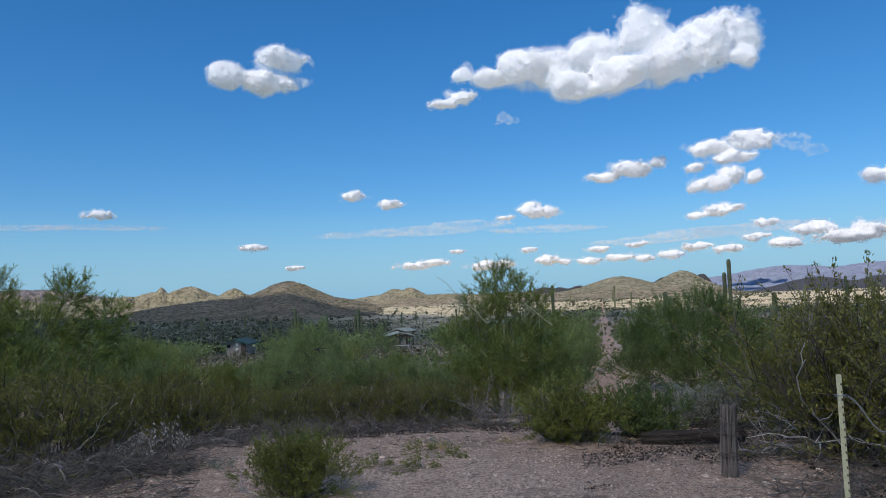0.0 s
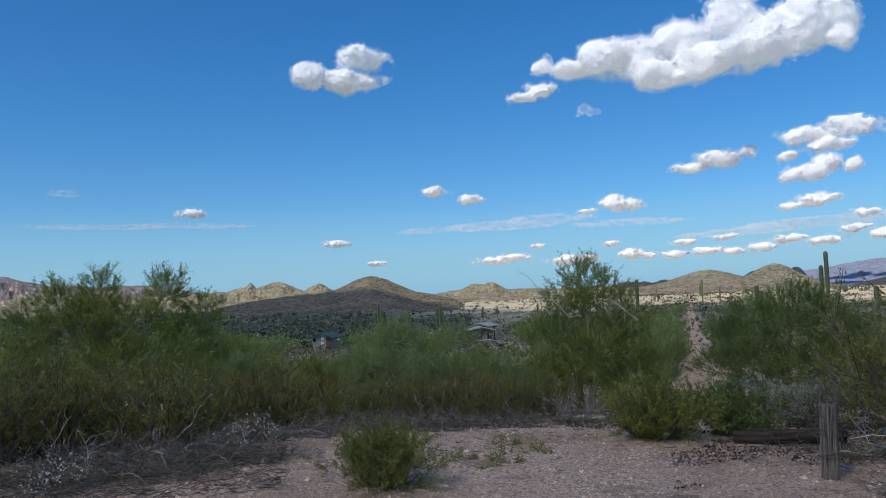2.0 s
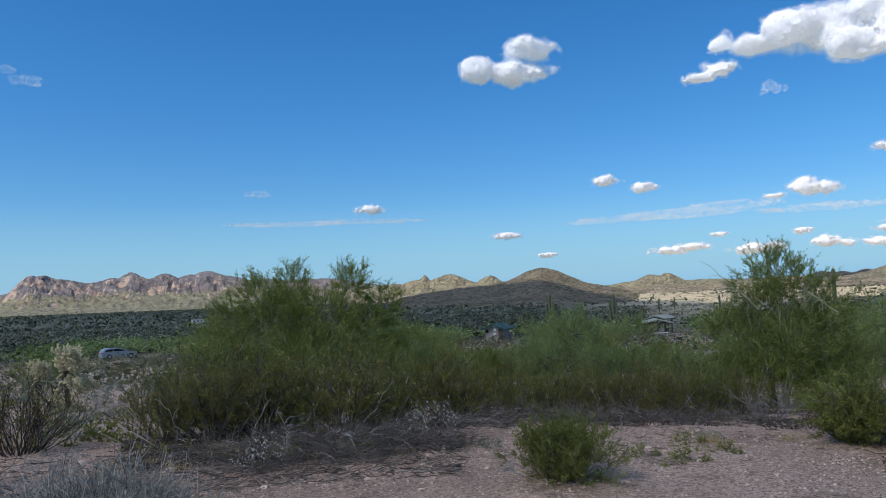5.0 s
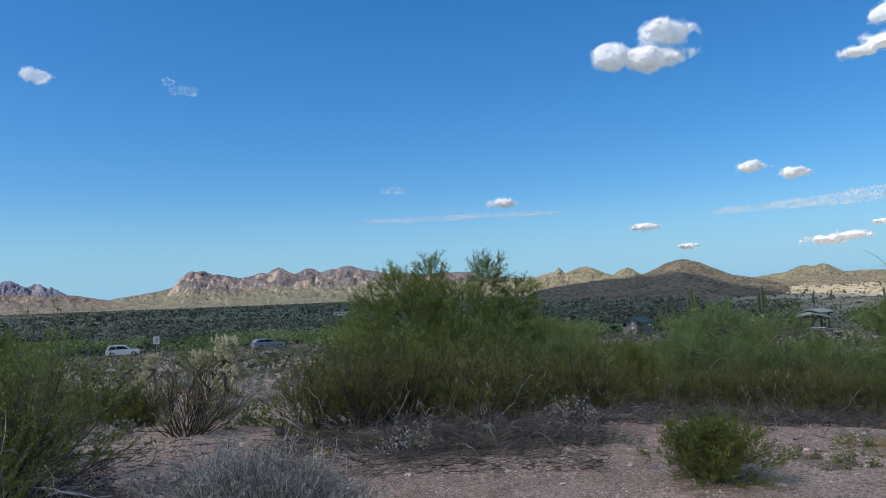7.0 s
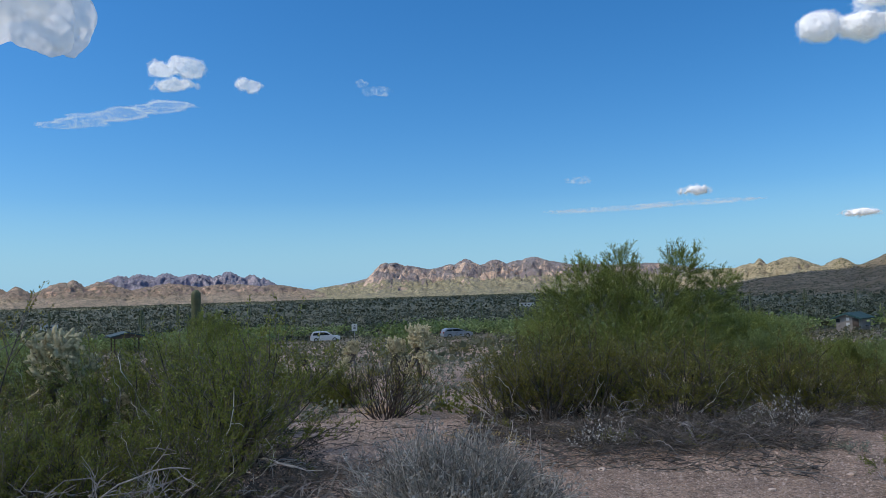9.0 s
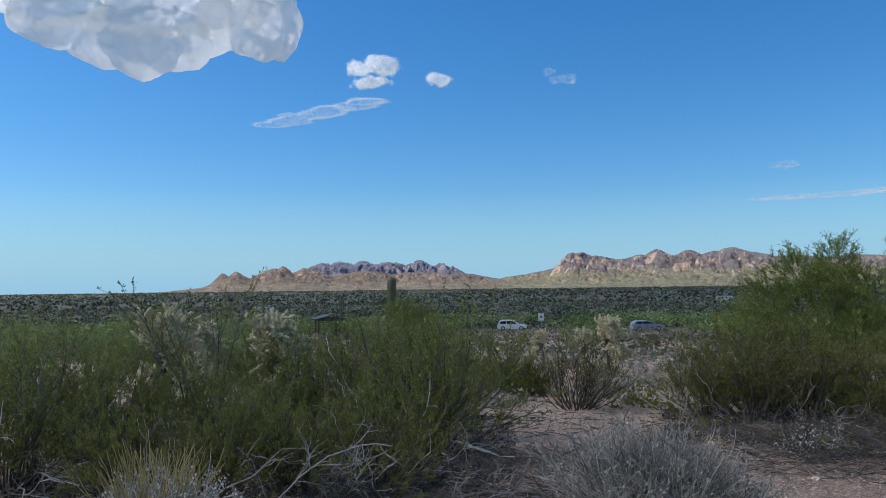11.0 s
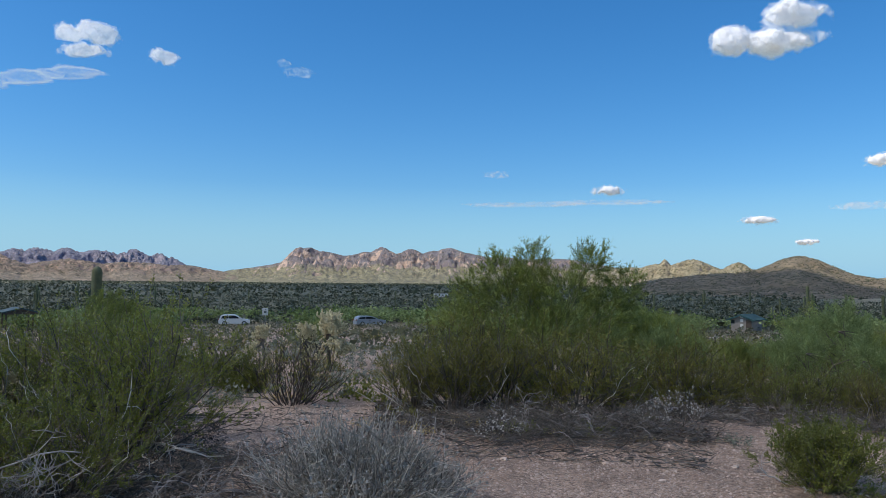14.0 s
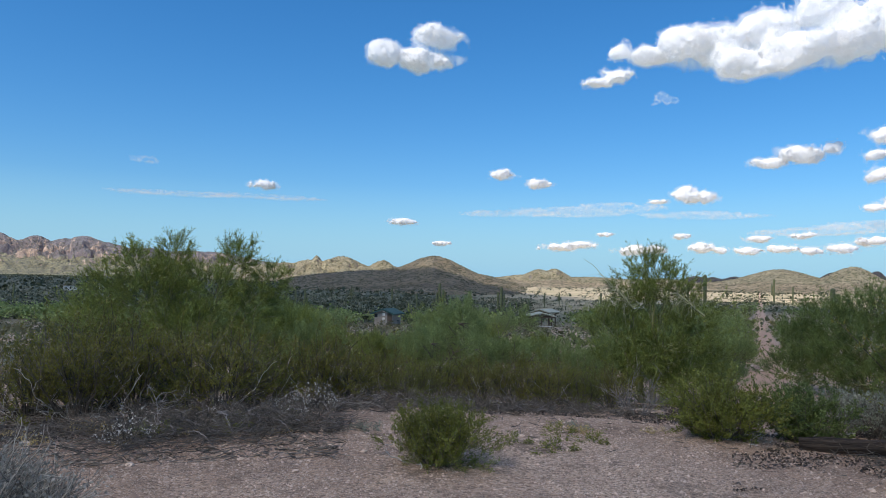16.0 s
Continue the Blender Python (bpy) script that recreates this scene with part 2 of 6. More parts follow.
M = {
    "soil": ground_material(),
    "bark": simple("grey_bark", (0.10, 0.085, 0.07), (0.2, 0.17, 0.14), 6, 0.9),
    "deadwood": simple("bleached_dead_wood", (0.16, 0.145, 0.135), (0.40, 0.37, 0.35), 5, 0.85),
    "brushwood": leafy("grey_dry_twigs", (0.03, 0.025, 0.02), (0.27, 0.235, 0.195), (0.1, 0.1, 0.1), 0.0),
    "silver": leafy("silver_grey_twigs", (0.08, 0.072, 0.06), (0.68, 0.63, 0.55), (0.1, 0.1, 0.1), 0.0, 0.8),
    "bleached": leafy("bleached_twigs", (0.30, 0.28, 0.25), (0.74, 0.71, 0.66), (0.1, 0.1, 0.1), 0.0),
    "green_bark": simple("green_bark", (0.21, 0.225, 0.1), (0.38, 0.37, 0.19), 5, 0.7),
    "stem": leafy("dark_stems", (0.026, 0.021, 0.017), (0.23, 0.195, 0.16), (0.1, 0.1, 0.1), 0.0),
    "dark_stem": leafy("dark_purple_brown_stems", (0.014, 0.01, 0.009), (0.095, 0.07, 0.06), (0.1, 0.1, 0.1), 0.0),
    "pv_leaf": leafy("palo_verde_twigs", (0.055, 0.073, 0.014), (0.35, 0.405, 0.095), (0.31, 0.37, 0.08)),
    "pv_deep": leafy("deep_green_palo_verde_twigs", (0.045, 0.07, 0.017), (0.25, 0.325, 0.095), (0.22, 0.32, 0.085)),
    "pv_pale": leafy("pale_palo_verde_twigs", (0.075, 0.105, 0.032), (0.36, 0.445, 0.165), (0.34, 0.44, 0.14)),
    "creo_leaf": leafy("creosote_leaves", (0.055, 0.054, 0.011), (0.31, 0.295, 0.065), (0.3, 0.29, 0.05), 0.22, 0.5),
    "creo_green": leafy("fresh_creosote_leaves", (0.052, 0.06, 0.011), (0.29, 0.315, 0.065), (0.28, 0.32, 0.05), 0.22, 0.5),
    "grey_leaf": leafy("grey_bursage_leaves", (0.16, 0.175, 0.125), (0.38, 0.40, 0.31), (0.25, 0.27, 0.2), 0.2),
    "pale_leaf": leafy("silver_brittlebush_leaves", (0.22, 0.215, 0.19), (0.46, 0.45, 0.42), (0.3, 0.3, 0.25), 0.2),
    "white_leaf": leafy("white_brittlebush_leaves", (0.40, 0.39, 0.35), (0.72, 0.70, 0.65), (0.3, 0.3, 0.25), 0.15),
    "straw": leafy("straw_stalks", (0.42, 0.32, 0.12), (0.70, 0.57, 0.28), (0.4, 0.3, 0.1), 0.2),
    "cholla": simple("pale_cholla_spines", (0.52, 0.45, 0.26), (0.86, 0.77, 0.51), 14, 0.9, 0.0, 0.8, 0.02),
    "scrub": leafy("distant_scrub", (0.046, 0.058, 0.032), (0.074, 0.089, 0.048), (0.1, 0.12, 0.05), 0.05, 0.3),
    "near_scrub": leafy("grey_green_scrub", (0.075, 0.08, 0.04), (0.19, 0.185, 0.10), (0.12, 0.14, 0.07), 0.15),
    "hill_shrub": leafy("dark_hillside_shrubs", (0.04, 0.05, 0.022), (0.10, 0.115, 0.05), (0.08, 0.1, 0.04), 0.15),
    "cloud": cloud_material("cloud_core", 0.35, 0.0),
    "cloud_end": cloud_material("backlit_cloud", 0.8, 0.36),
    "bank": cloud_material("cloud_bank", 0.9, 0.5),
    "vapour": cloud_material("cloud_vapour", 0.5),
}


# ---- geometry helpers ----
def polar(az, d):
    """A place by degrees to the left of the first view and metres from the turning body."""
    a = np.radians(az)
    return -d * np.sin(a), d * np.cos(a)


def smooth(a, b, x):
    t = np.clip((np.asarray(x, float) - a) / (b - a), 0, 1)
    return t * t * (3 - 2 * t)


def unit(v):
    return v / np.maximum(np.linalg.norm(v, axis=-1, keepdims=True), 1e-9)


def lattice(rng_seed, n=64):
    return np.random.RandomState(rng_seed).rand(n, n, n)


LAT = lattice(5)


def vnoise(p, octaves=4, gain=0.5):
    """Smooth value noise of points (n, 3), from 0 to 1."""
    p = np.asarray(p, float)
    total, amp, norm = np.zeros(len(p)), 1.0, 0.0
    for o in range(octaves):
        q = p * 2.0 ** o + 17.3 * o
        i = np.floor(q).astype(int)
        f = q - i
        f = f * f * (3 - 2 * f)
        v = 0
        for dx in (0, 1):
            for dy in (0, 1):
                for dz in (0, 1):
                    w = (f[:, 0] if dx else 1 - f[:, 0]) * (f[:, 1] if dy else 1 - f[:, 1]) * (f[:, 2] if dz else 1 - f[:, 2])
                    v = v + w * LAT[(i[:, 0] + dx) % 64, (i[:, 1] + dy) % 64, (i[:, 2] + dz) % 64]
        total += amp * v
        norm += amp
        amp *= gain
    return total / norm


def ground_z(x, y):
    """Height of the ground: a gravel pad that falls away to a wide valley, higher on its right side."""
    x, y = np.asarray(x, float), np.asarray(y, float)
    d, az = np.hypot(x, y), np.degrees(np.arctan2(-x, y))
    left = np.interp(d, [0, 9, 14, 25, 60, 116, 200, 350, 600, 1000, 1500, 5000], [0, 0, -.35, -.9, -2.6, -4.9, -6.3, -6.5, -5, -2, 0, 4])
    right = np.interp(d, [0, 9, 14, 25, 60, 116, 200, 350, 600, 1000, 1500, 5000], [0, 0, -.3, -.7, -1.2, -1.6, -2.2, -2, -1.0, 0, 1, 4])
    w = smooth(6, -12, az) * smooth(-150, -100, az)
    p = np.stack([x, y, 0 * x], -1).reshape(-1, 3)
    n = (vnoise(p * 0.35, 3) - 0.5) * 0.16 + (vnoise(p * 2.3 + 9, 2) - 0.5) * 0.035
    lumps = (vnoise(p * 0.02 + 3, 3) - 0.5) * 1.4
    return left * (1 - w) + right * w + n.reshape(x.shape) + lumps.reshape(x.shape) * smooth(25, 120, d)


def mesh_of(name, V, quads=None, tris=None, soft=False):
    """A mesh from arrays of corners and faces."""
    me = bpy.data.meshes.new(name)
    V = np.asarray(V, np.float32).reshape(-1, 3)
    q = np.zeros((0, 4), np.int32) if quads is None else np.asarray(quads, np.int32).reshape(-1, 4)
    t = np.zeros((0, 3), np.int32) if tris is None else np.asarray(tris, np.int32).reshape(-1, 3)
    me.vertices.add(len(V))
    me.vertices.foreach_set("co", V.ravel())
    me.loops.add(q.size + t.size)
    me.loops.foreach_set("vertex_index", np.concatenate([q.ravel(), t.ravel()]))
    me.polygons.add(len(q) + len(t))
    starts = np.concatenate([np.arange(len(q)) * 4, q.size + np.arange(len(t)) * 3])
    me.polygons.foreach_set("loop_start", starts.astype(np.int32))
    me.update(calc_edges=True)
    me.validate()
    if soft:
        me.polygons.foreach_set("use_smooth", np.ones(len(me.polygons), bool))
    return me


def grid_quads(rows, cols, wrap=False):
    r, c = np.meshgrid(np.arange(rows - 1), np.arange(cols if wrap else cols - 1), indexing="ij")
    n = (c + 1) % cols
    return np.stack([r * cols + c, r * cols + n, (r + 1) * cols + n, (r + 1) * cols + c], -1).reshape(-1, 4)


def solid(name, me, mat, parent=None, label=""):
    me.materials.append(M[mat] if isinstance(mat, str) else mat)
    ob = new(name, me)
    ob.parent = parent
    if label:
        ob["label"] = label
    return ob


def part(name, bm, mat, parent, label=""):
    me = bpy.data.meshes.new(name)
    bm.to_mesh(me)
    bm.free()
    return solid(name, me, mat, parent, label)


def stand(name, az, d, label, category, group="", turn=0.0, sink=0.0, kind="", level=None):
    """An Empty on the ground, to which parts are joined."""
    x, y = polar(az, d)
    ob = new(name)
    ob.matrix_world = pose(x, y, float(ground_z(x, y)) - sink if level is None else level, 0, 0, turn)
    return tagged(ob, label, category, group, kind)


# ---- ground ----
def build_ground():
    az = np.concatenate([np.arange(-40, 95, 0.6), np.arange(95, 320, 3.0)])
    d = np.concatenate([[0.02], np.arange(0.5, 16, 0.15), np.geomspace(16, 4900, 120)])
    A, D = np.meshgrid(az, d)
    x, y = polar(A, D)
    V = np.stack([x, y, ground_z(x, y)], -1).reshape(-1, 3)
    ob = solid("ground", mesh_of("ground", V, grid_quads(len(d), len(az), True)[:, ::-1], soft=True), "soil")
    tagged(ob, "pinkish gravelly desert soil sloping to a wide valley", "ground", kind="structure")


build_ground()


# ---- hills and mountains ----
def blurred(a, width):
    k = np.exp(-np.linspace(-2.2, 2.2, max(3, int(width) | 1)) ** 2)
    return np.convolve(np.pad(a, len(k) // 2, "edge"), k / k.sum(), "valid")


SLOPES = []


def hills(name, label, near, crest, back, span, peaks, floor, mat, rough=0.12, cliff=0.3, seed=0, step=0.08, rows=76, smoothness=3.0, shrubs=0, ribs=0.16):
    """A range: crest heights as degrees above level at its distance, from peaks (where, height, half width) over a low floor."""
    az = np.arange(span[0], span[1], step)
    el = np.interp(az, [f[0] for f in floor], [f[1] for f in floor])
    low = el.copy()
    for a, h, w in peaks:
        u = np.abs(az - a) / w
        el = np.maximum(el, low + (h - low) * np.exp(-0.75 * u ** 1.9))
    jag = vnoise(np.stack([az * 4.1 + seed, 0 * az, 0 * az], -1), 4, 0.6) - 0.5
    fine = vnoise(np.stack([az * 13.0 + seed, 0 * az, 0 * az], -1), 3, 0.6) - 0.5
    el = el + (0.25 - np.abs(jag) * 1.6 + 0.5 * fine) * rough * np.clip(el, 0.2, 2)
    wide = [blurred(el, w * smoothness / step) for w in (0.15, 0.7, 1.3, 2.0)]
    s = np.concatenate([np.linspace(0, 1, rows), np.linspace(1, 2, 9)[1:]])
    A, S = np.meshgrid(az, s)
    ends = smooth(span[0], span[0] + 1.5, A) * smooth(span[1], span[1] - 1.5, A)
    D = np.where(S <= 1, near + (crest - near) * S, crest + (back - crest) * (S - 1))
    x, y = polar(A, D)
    far = np.clip(np.abs(S - 1) * 3.2, 0, 2.999)
    i = far.astype(int)
    f = far - i
    W = np.stack(wide)
    col = np.broadcast_to(np.arange(len(az)), S.shape)
    top = W[i, col] * (1 - f) + W[np.minimum(i + 1, 3), col] * f
    top = np.where(np.abs(S - 1) < 1e-6, el[None, :], top)
    top = EYE + crest * np.tan(np.radians(top))
    base = ground_z(x, y) - 3
    p = np.stack([x, y, 0 * x], -1).reshape(-1, 3) / crest
    warp = np.stack([vnoise(p * 14 + 5, 3), vnoise(p * 14 + 31, 3), 0 * p[:, 0]], -1)
    gully = (np.abs(vnoise(p * 17 + warp * 1.6 + seed, 5, 0.5) - 0.5) * 2).reshape(x.shape)
    crag = (0.25 - np.abs(vnoise(p * 60 + warp * 3 + seed, 4, 0.62) - 0.5) * 2).reshape(x.shape)
    # spurs and gullies that run down the slope
    q = np.stack([A * 0.8 + seed + (warp[:, 0].reshape(A.shape) - 0.5) * 1.6, S * 0.9 + (warp[:, 1].reshape(A.shape) - 0.5), 0 * A], -1).reshape(-1, 3)
    spur = (1 - np.abs(vnoise(q, 4, 0.55) - 0.5) * 4).reshape(A.shape)
    rise = (1 - cliff) * S ** (1.35 + cliff) + cliff * smooth(0.55, 0.92, S + (gully - 0.3) * 0.5 + crag * 0.5)
    shape = np.where(S <= 1, np.minimum(rise, 1), 1 - np.clip(S - 1, 0, 1) ** 1.5)
    fade = np.clip((1 - S) * 6, 0, 1) * np.clip(S * 2.5, 0, 1)
    cut = ((gully - 0.28) * -0.22 + crag * (0.09 + cliff * 0.35) + (spur - 0.35) * ribs) * fade * (0.35 + 0.65 * S) * np.where(S > 1, 0, 1)
    z = base + (top - base) * np.clip(shape + cut, 0, 1.0) * ends
    V = np.stack([x, y, z], -1).reshape(-1, 3)
    if shrubs:
        rnd = np.random.RandomState(seed)
        k = rnd.randint(4, rows - 2, shrubs) * len(az) + rnd.randint(8, len(az) - 8, shrubs)
        SLOPES.append(V[k] + (V[k + len(az) + 1] - V[k]) * rnd.rand(shrubs, 1))
    ob = solid(name, mesh_of(name, V, grid_quads(len(s), len(az))[:, ::-1], soft=False), mat)
    return tagged(ob, label, "mountain" if crest > 2600 else "hill")


GREEN_TAN = hill_material("scrub_covered_slope", (0.43, 0.35, 0.235), (0.42, 0.32, 0.24), (0.12, 0.125, 0.065), 0.16, 0.8, 0.6, (0.44, 0.35, 0.235), 9.0)
# upper soil tinted mauve for haze and bluish shade on the slopes
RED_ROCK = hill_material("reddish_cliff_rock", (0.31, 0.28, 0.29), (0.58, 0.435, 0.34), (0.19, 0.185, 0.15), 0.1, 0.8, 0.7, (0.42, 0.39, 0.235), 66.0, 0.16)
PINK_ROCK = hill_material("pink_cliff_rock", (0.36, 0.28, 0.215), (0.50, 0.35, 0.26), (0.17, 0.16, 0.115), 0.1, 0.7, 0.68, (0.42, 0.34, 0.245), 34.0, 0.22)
# tan raised, with a paler foot, to put sunlight into the colour
SUNNY_TAN = hill_material("sunlit_tan_slope", (0.57, 0.49, 0.315), (0.42, 0.32, 0.25), (0.16, 0.165, 0.08), 0.16, 0.6, 0.62, (0.6, 0.475, 0.315), 15.0)
# bluish haze of distance is put into the colours of two far ranges
BLUE_HAZE_ROCK = hill_material("haze_tinted_rock", (0.28, 0.28, 0.345), (0.36, 0.325, 0.37), (0.22, 0.225, 0.27), 0.08)
LAVENDER_HAZE = hill_material("lavender_haze_rock", (0.34, 0.38, 0.50), (0.37, 0.39, 0.50), (0.31, 0.35, 0.45), 0.08, 0.5, 0.2)
# dark colour stands in for cloud shade on the distant ridges
SHADED_SLOPE = hill_material("cloud_shaded_slope", (0.10, 0.10, 0.11), (0.10, 0.09, 0.10), (0.05, 0.055, 0.05), 0.08)

hills("mountain_range", "jagged mountain range on the far horizon, tinted purple-grey for haze", 3400, 3900, 4500, (55, 71),
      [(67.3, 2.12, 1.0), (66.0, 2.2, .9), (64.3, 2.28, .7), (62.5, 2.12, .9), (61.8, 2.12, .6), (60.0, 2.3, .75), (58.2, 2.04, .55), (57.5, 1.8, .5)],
      [(55, 0.4), (56.6, 1.25), (58, 1.6), (60, 1.75), (67, 1.8), (69, 1.5), (71, 0.6)], BLUE_HAZE_ROCK, 0.12, 0.25, 3, ribs=0.1, step=0.06)
hills("mountain", "eroded tan and pink rocky mountain with a flat-topped butte", 2000, 2700, 3300, (51, 82),
      [(74.7, 1.37, .6), (73.7, 1.5, .7), (71, 1.71, 1.2), (70.3, 1.87, .7), (68.5, 1.75, 1.2), (64, 1.5, 2.0), (60, 1.35, 2.5), (57, 1.2, 2)],
      [(51, 0.3), (54, 0.7), (58, 1.0), (72, 0.9), (76, 0.35), (79, 0.05), (82, 0)], PINK_ROCK, 0.13, 0.2, 11, shrubs=2500)
hills("hill", "low ridge between two mountains, coloured dark for cloud shade", 3300, 3700, 4200, (52, 60), [(56.3, 1.2, 2.2)], [(52, 0.2), (60, 0.2)], SHADED_SLOPE, 0.02, 0, 8)
hills("mountain", "rugged mountain with orange sunlit cliffs and green slopes", 1900, 2900, 3600, (20, 56),
      [(48.3, 2.7, .75), (47.6, 2.66, 1.1), (46.6, 2.4, 1.2), (44.6, 2.12, .8), (43.2, 2.4, 1.0), (42.05, 2.82, .8), (39.8, 2.68, .85), (38.0, 2.55, 1.0), (36.9, 2.77, 1.3), (35.4, 2.4, 1.2), (33, 2.1, 2), (29, 2.0, 3)],
      [(20, 0.8), (24, 1.2), (30, 1.6), (36, 2.0), (44, 2.0), (48.6, 1.9), (49.6, 1.45), (53.5, 0.85), (56, 0.2)], RED_ROCK, 0.05, 0.26, 21, ribs=0.15, shrubs=4500)
hills("hill", "sunlit tan hills with scattered shrubs and rocky tops", 1300, 1900, 2500, (12, 27),
      [(23, 1.35, 1.5), (20.7, 1.91, .4), (21.3, 1.62, 1), (18.8, 1.94, 1.3), (15.7, 1.72, .8)], [(12, 0.9), (20, 1.2), (27, 1.0)], SUNNY_TAN, 0.09, 0.25, 31, shrubs=2600)
hills("hill", "conical scrub-covered hill, partly in cloud shade", 420, 900, 1300, (4, 24),
      [(11.7, 2.15, 2.5), (13.6, 1.3, 2.5), (16, 0.95, 3.5), (9, 0.9, 2)], [(4, 0), (8, 0.4), (15, 0.6), (21, 0.4), (24, 0)], GREEN_TAN, 0.07, 0.05, 41, smoothness=0.6, shrubs=4500, ribs=0.1)
hills("hill", "flat-topped tan mesa with rocky rim", 1300, 1900, 2500, (-8, 12),
      [(3.6, 1.27, 1.2), (2.5, 1.35, 1.0), (5, .85, 1.5), (0, .78, 3), (-5, .75, 3)], [(-8, 0.5), (7, 0.5), (12, 0.5)], SUNNY_TAN, 0.08, 0.3, 51, shrubs=3000)
hills("hill", "ridge behind the sunlit hills, coloured dark for cloud shade", 2300, 2700, 3100, (-21, -5),
      [(-7.8, 0.98, 1), (-9, 0.93, .8), (-10.4, 1.0, .9), (-16.6, 1.35, .8), (-19.3, 1.5, .7)], [(-21, 0.6), (-5, 0.5)], SHADED_SLOPE, 0.08, 0.5, 61)
hills("hill", "two sunlit conical hills dotted with shrubs", 700, 1500, 2000, (-24, -3),
      [(-13.4, 1.56, 2.4), (-17.9, 1.78, 1.7)], [(-24, -0.1), (-20.5, 0.3), (-15, 0.55), (-8, 0.5), (-3, 0.2)], SUNNY_TAN, 0.05, 0.05, 71, smoothness=0.8, shrubs=4500, ribs=0.08)
hills("mountain_range", "mountain range on the far horizon, tinted lavender for haze", 3700, 4400, 4800, (-42, -17),
      [(-24.9, 1.8, 4), (-30.9, 1.75, 4), (-21.5, 1.3, 3)], [(-42, 1.4), (-17, 0.8)], LAVENDER_HAZE, 0.04, 0.1, 81, ribs=0.03)
hills("hill", "long hill below the far range, coloured dark for cloud shade", 2500, 3000, 3400, (-42, -21.5),
      [(-26.7, .92, 2.2), (-30.6, .85, 1.5), (-36, .9, 3)], [(-42, 0.5), (-24, 0.15), (-21.5, 0)], SHADED_SLOPE, 0.05, 0.1, 91)


# ---- clouds ----
def surface(F, level):
    """The skin of a field at a level, as corners and quads (surface nets)."""
    inside = F > level
    nx, ny, nz = F.shape
    cell = np.zeros((nx - 1, ny - 1, nz - 1), int)
    pos, cnt = np.zeros((nx - 1, ny - 1, nz - 1, 3)), np.zeros((nx - 1, ny - 1, nz - 1))
    corner = [(a, b, c) for a in (0, 1) for b in (0, 1) for c in (0, 1)]
    cut = lambda G, o: G[o[0]:o[0] + nx - 1, o[1]:o[1] + ny - 1, o[2]:o[2] + nz - 1]
    for i, p in enumerate(corner):
        for q in corner[i + 1:]:
            if sum(abs(a - b) for a, b in zip(p, q)) == 1:
                fa, fb = cut(F, p), cut(F, q)
                hit = cut(inside, p) != cut(inside, q)
                t = np.where(hit, (level - fa) / np.where(hit, fb - fa, 1), 0)
                for k in range(3):
                    pos[..., k] += np.where(hit, p[k] + (q[k] - p[k]) * t, 0)
                cnt += hit
    on = cnt > 0
    cell[on] = np.arange(on.sum())
    idx = np.argwhere(on)
    V = idx + pos[on] / cnt[on][:, None]
    quads = []
    for ax in range(3):
        u, v = [(1, 2), (2, 0), (0, 1)][ax]
        a = [slice(None)] * 3
        b = [slice(None)] * 3
        a[ax], b[ax] = slice(0, -1), slice(1, None)
        e0, e1 = inside[tuple(a)], inside[tuple(b)]
        I = np.argwhere(e0 != e1)
        keep = (I[:, u] > 0) & (I[:, v] > 0) & (I[:, u] < F.shape[u] - 1) & (I[:, v] < F.shape[v] - 1)
        I = I[keep]
        flip = e0[I[:, 0], I[:, 1], I[:, 2]]
        c = []
        for du, dv in ((0, 0), (1, 0), (1, 1), (0, 1)):
            J = I.copy()
            J[:, u] -= du
            J[:, v] -= dv
            c.append(cell[J[:, 0], J[:, 1], J[:, 2]])
        Q = np.stack(c, 1)
        Q[~flip] = Q[~flip][:, ::-1]
        quads.append(Q)
    return V, np.concatenate(quads)


def fringe(F, core, h, origin, root, rnd, amount):
    """The feathered edge of a cloud: fine flakes of vapour, denser towards the core."""
    I = np.argwhere((F > core - 0.26) & (F < core + 0.04))
    w = smooth(core - 0.28, core, F[I[:, 0], I[:, 1], I[:, 2]]) ** (2.4 if amount > 0.9 else 1.2)
    I = I[rnd.rand(len(I)) < w * amount]
    if len(I) == 0:
        return
    I = np.repeat(I, 6, 0)
    C = (I + rnd.rand(len(I), 3) * 1.4 - 0.7) * h + origin
    a = unit(rnd.randn(len(I), 3)) * (h * (0.1 + 0.17 * rnd.rand(len(I))))[:, None]
    b = np.cross(a, unit(rnd.randn(len(I), 3)))
    V = np.stack([C + a * 1.3, C - a + b, C - a - b], 1).reshape(-1, 3)
    solid("vapour", mesh_of("vapour", V, tris=np.arange(len(V)).reshape(-1, 3)), "vapour", root)["kind"] = "stuff"


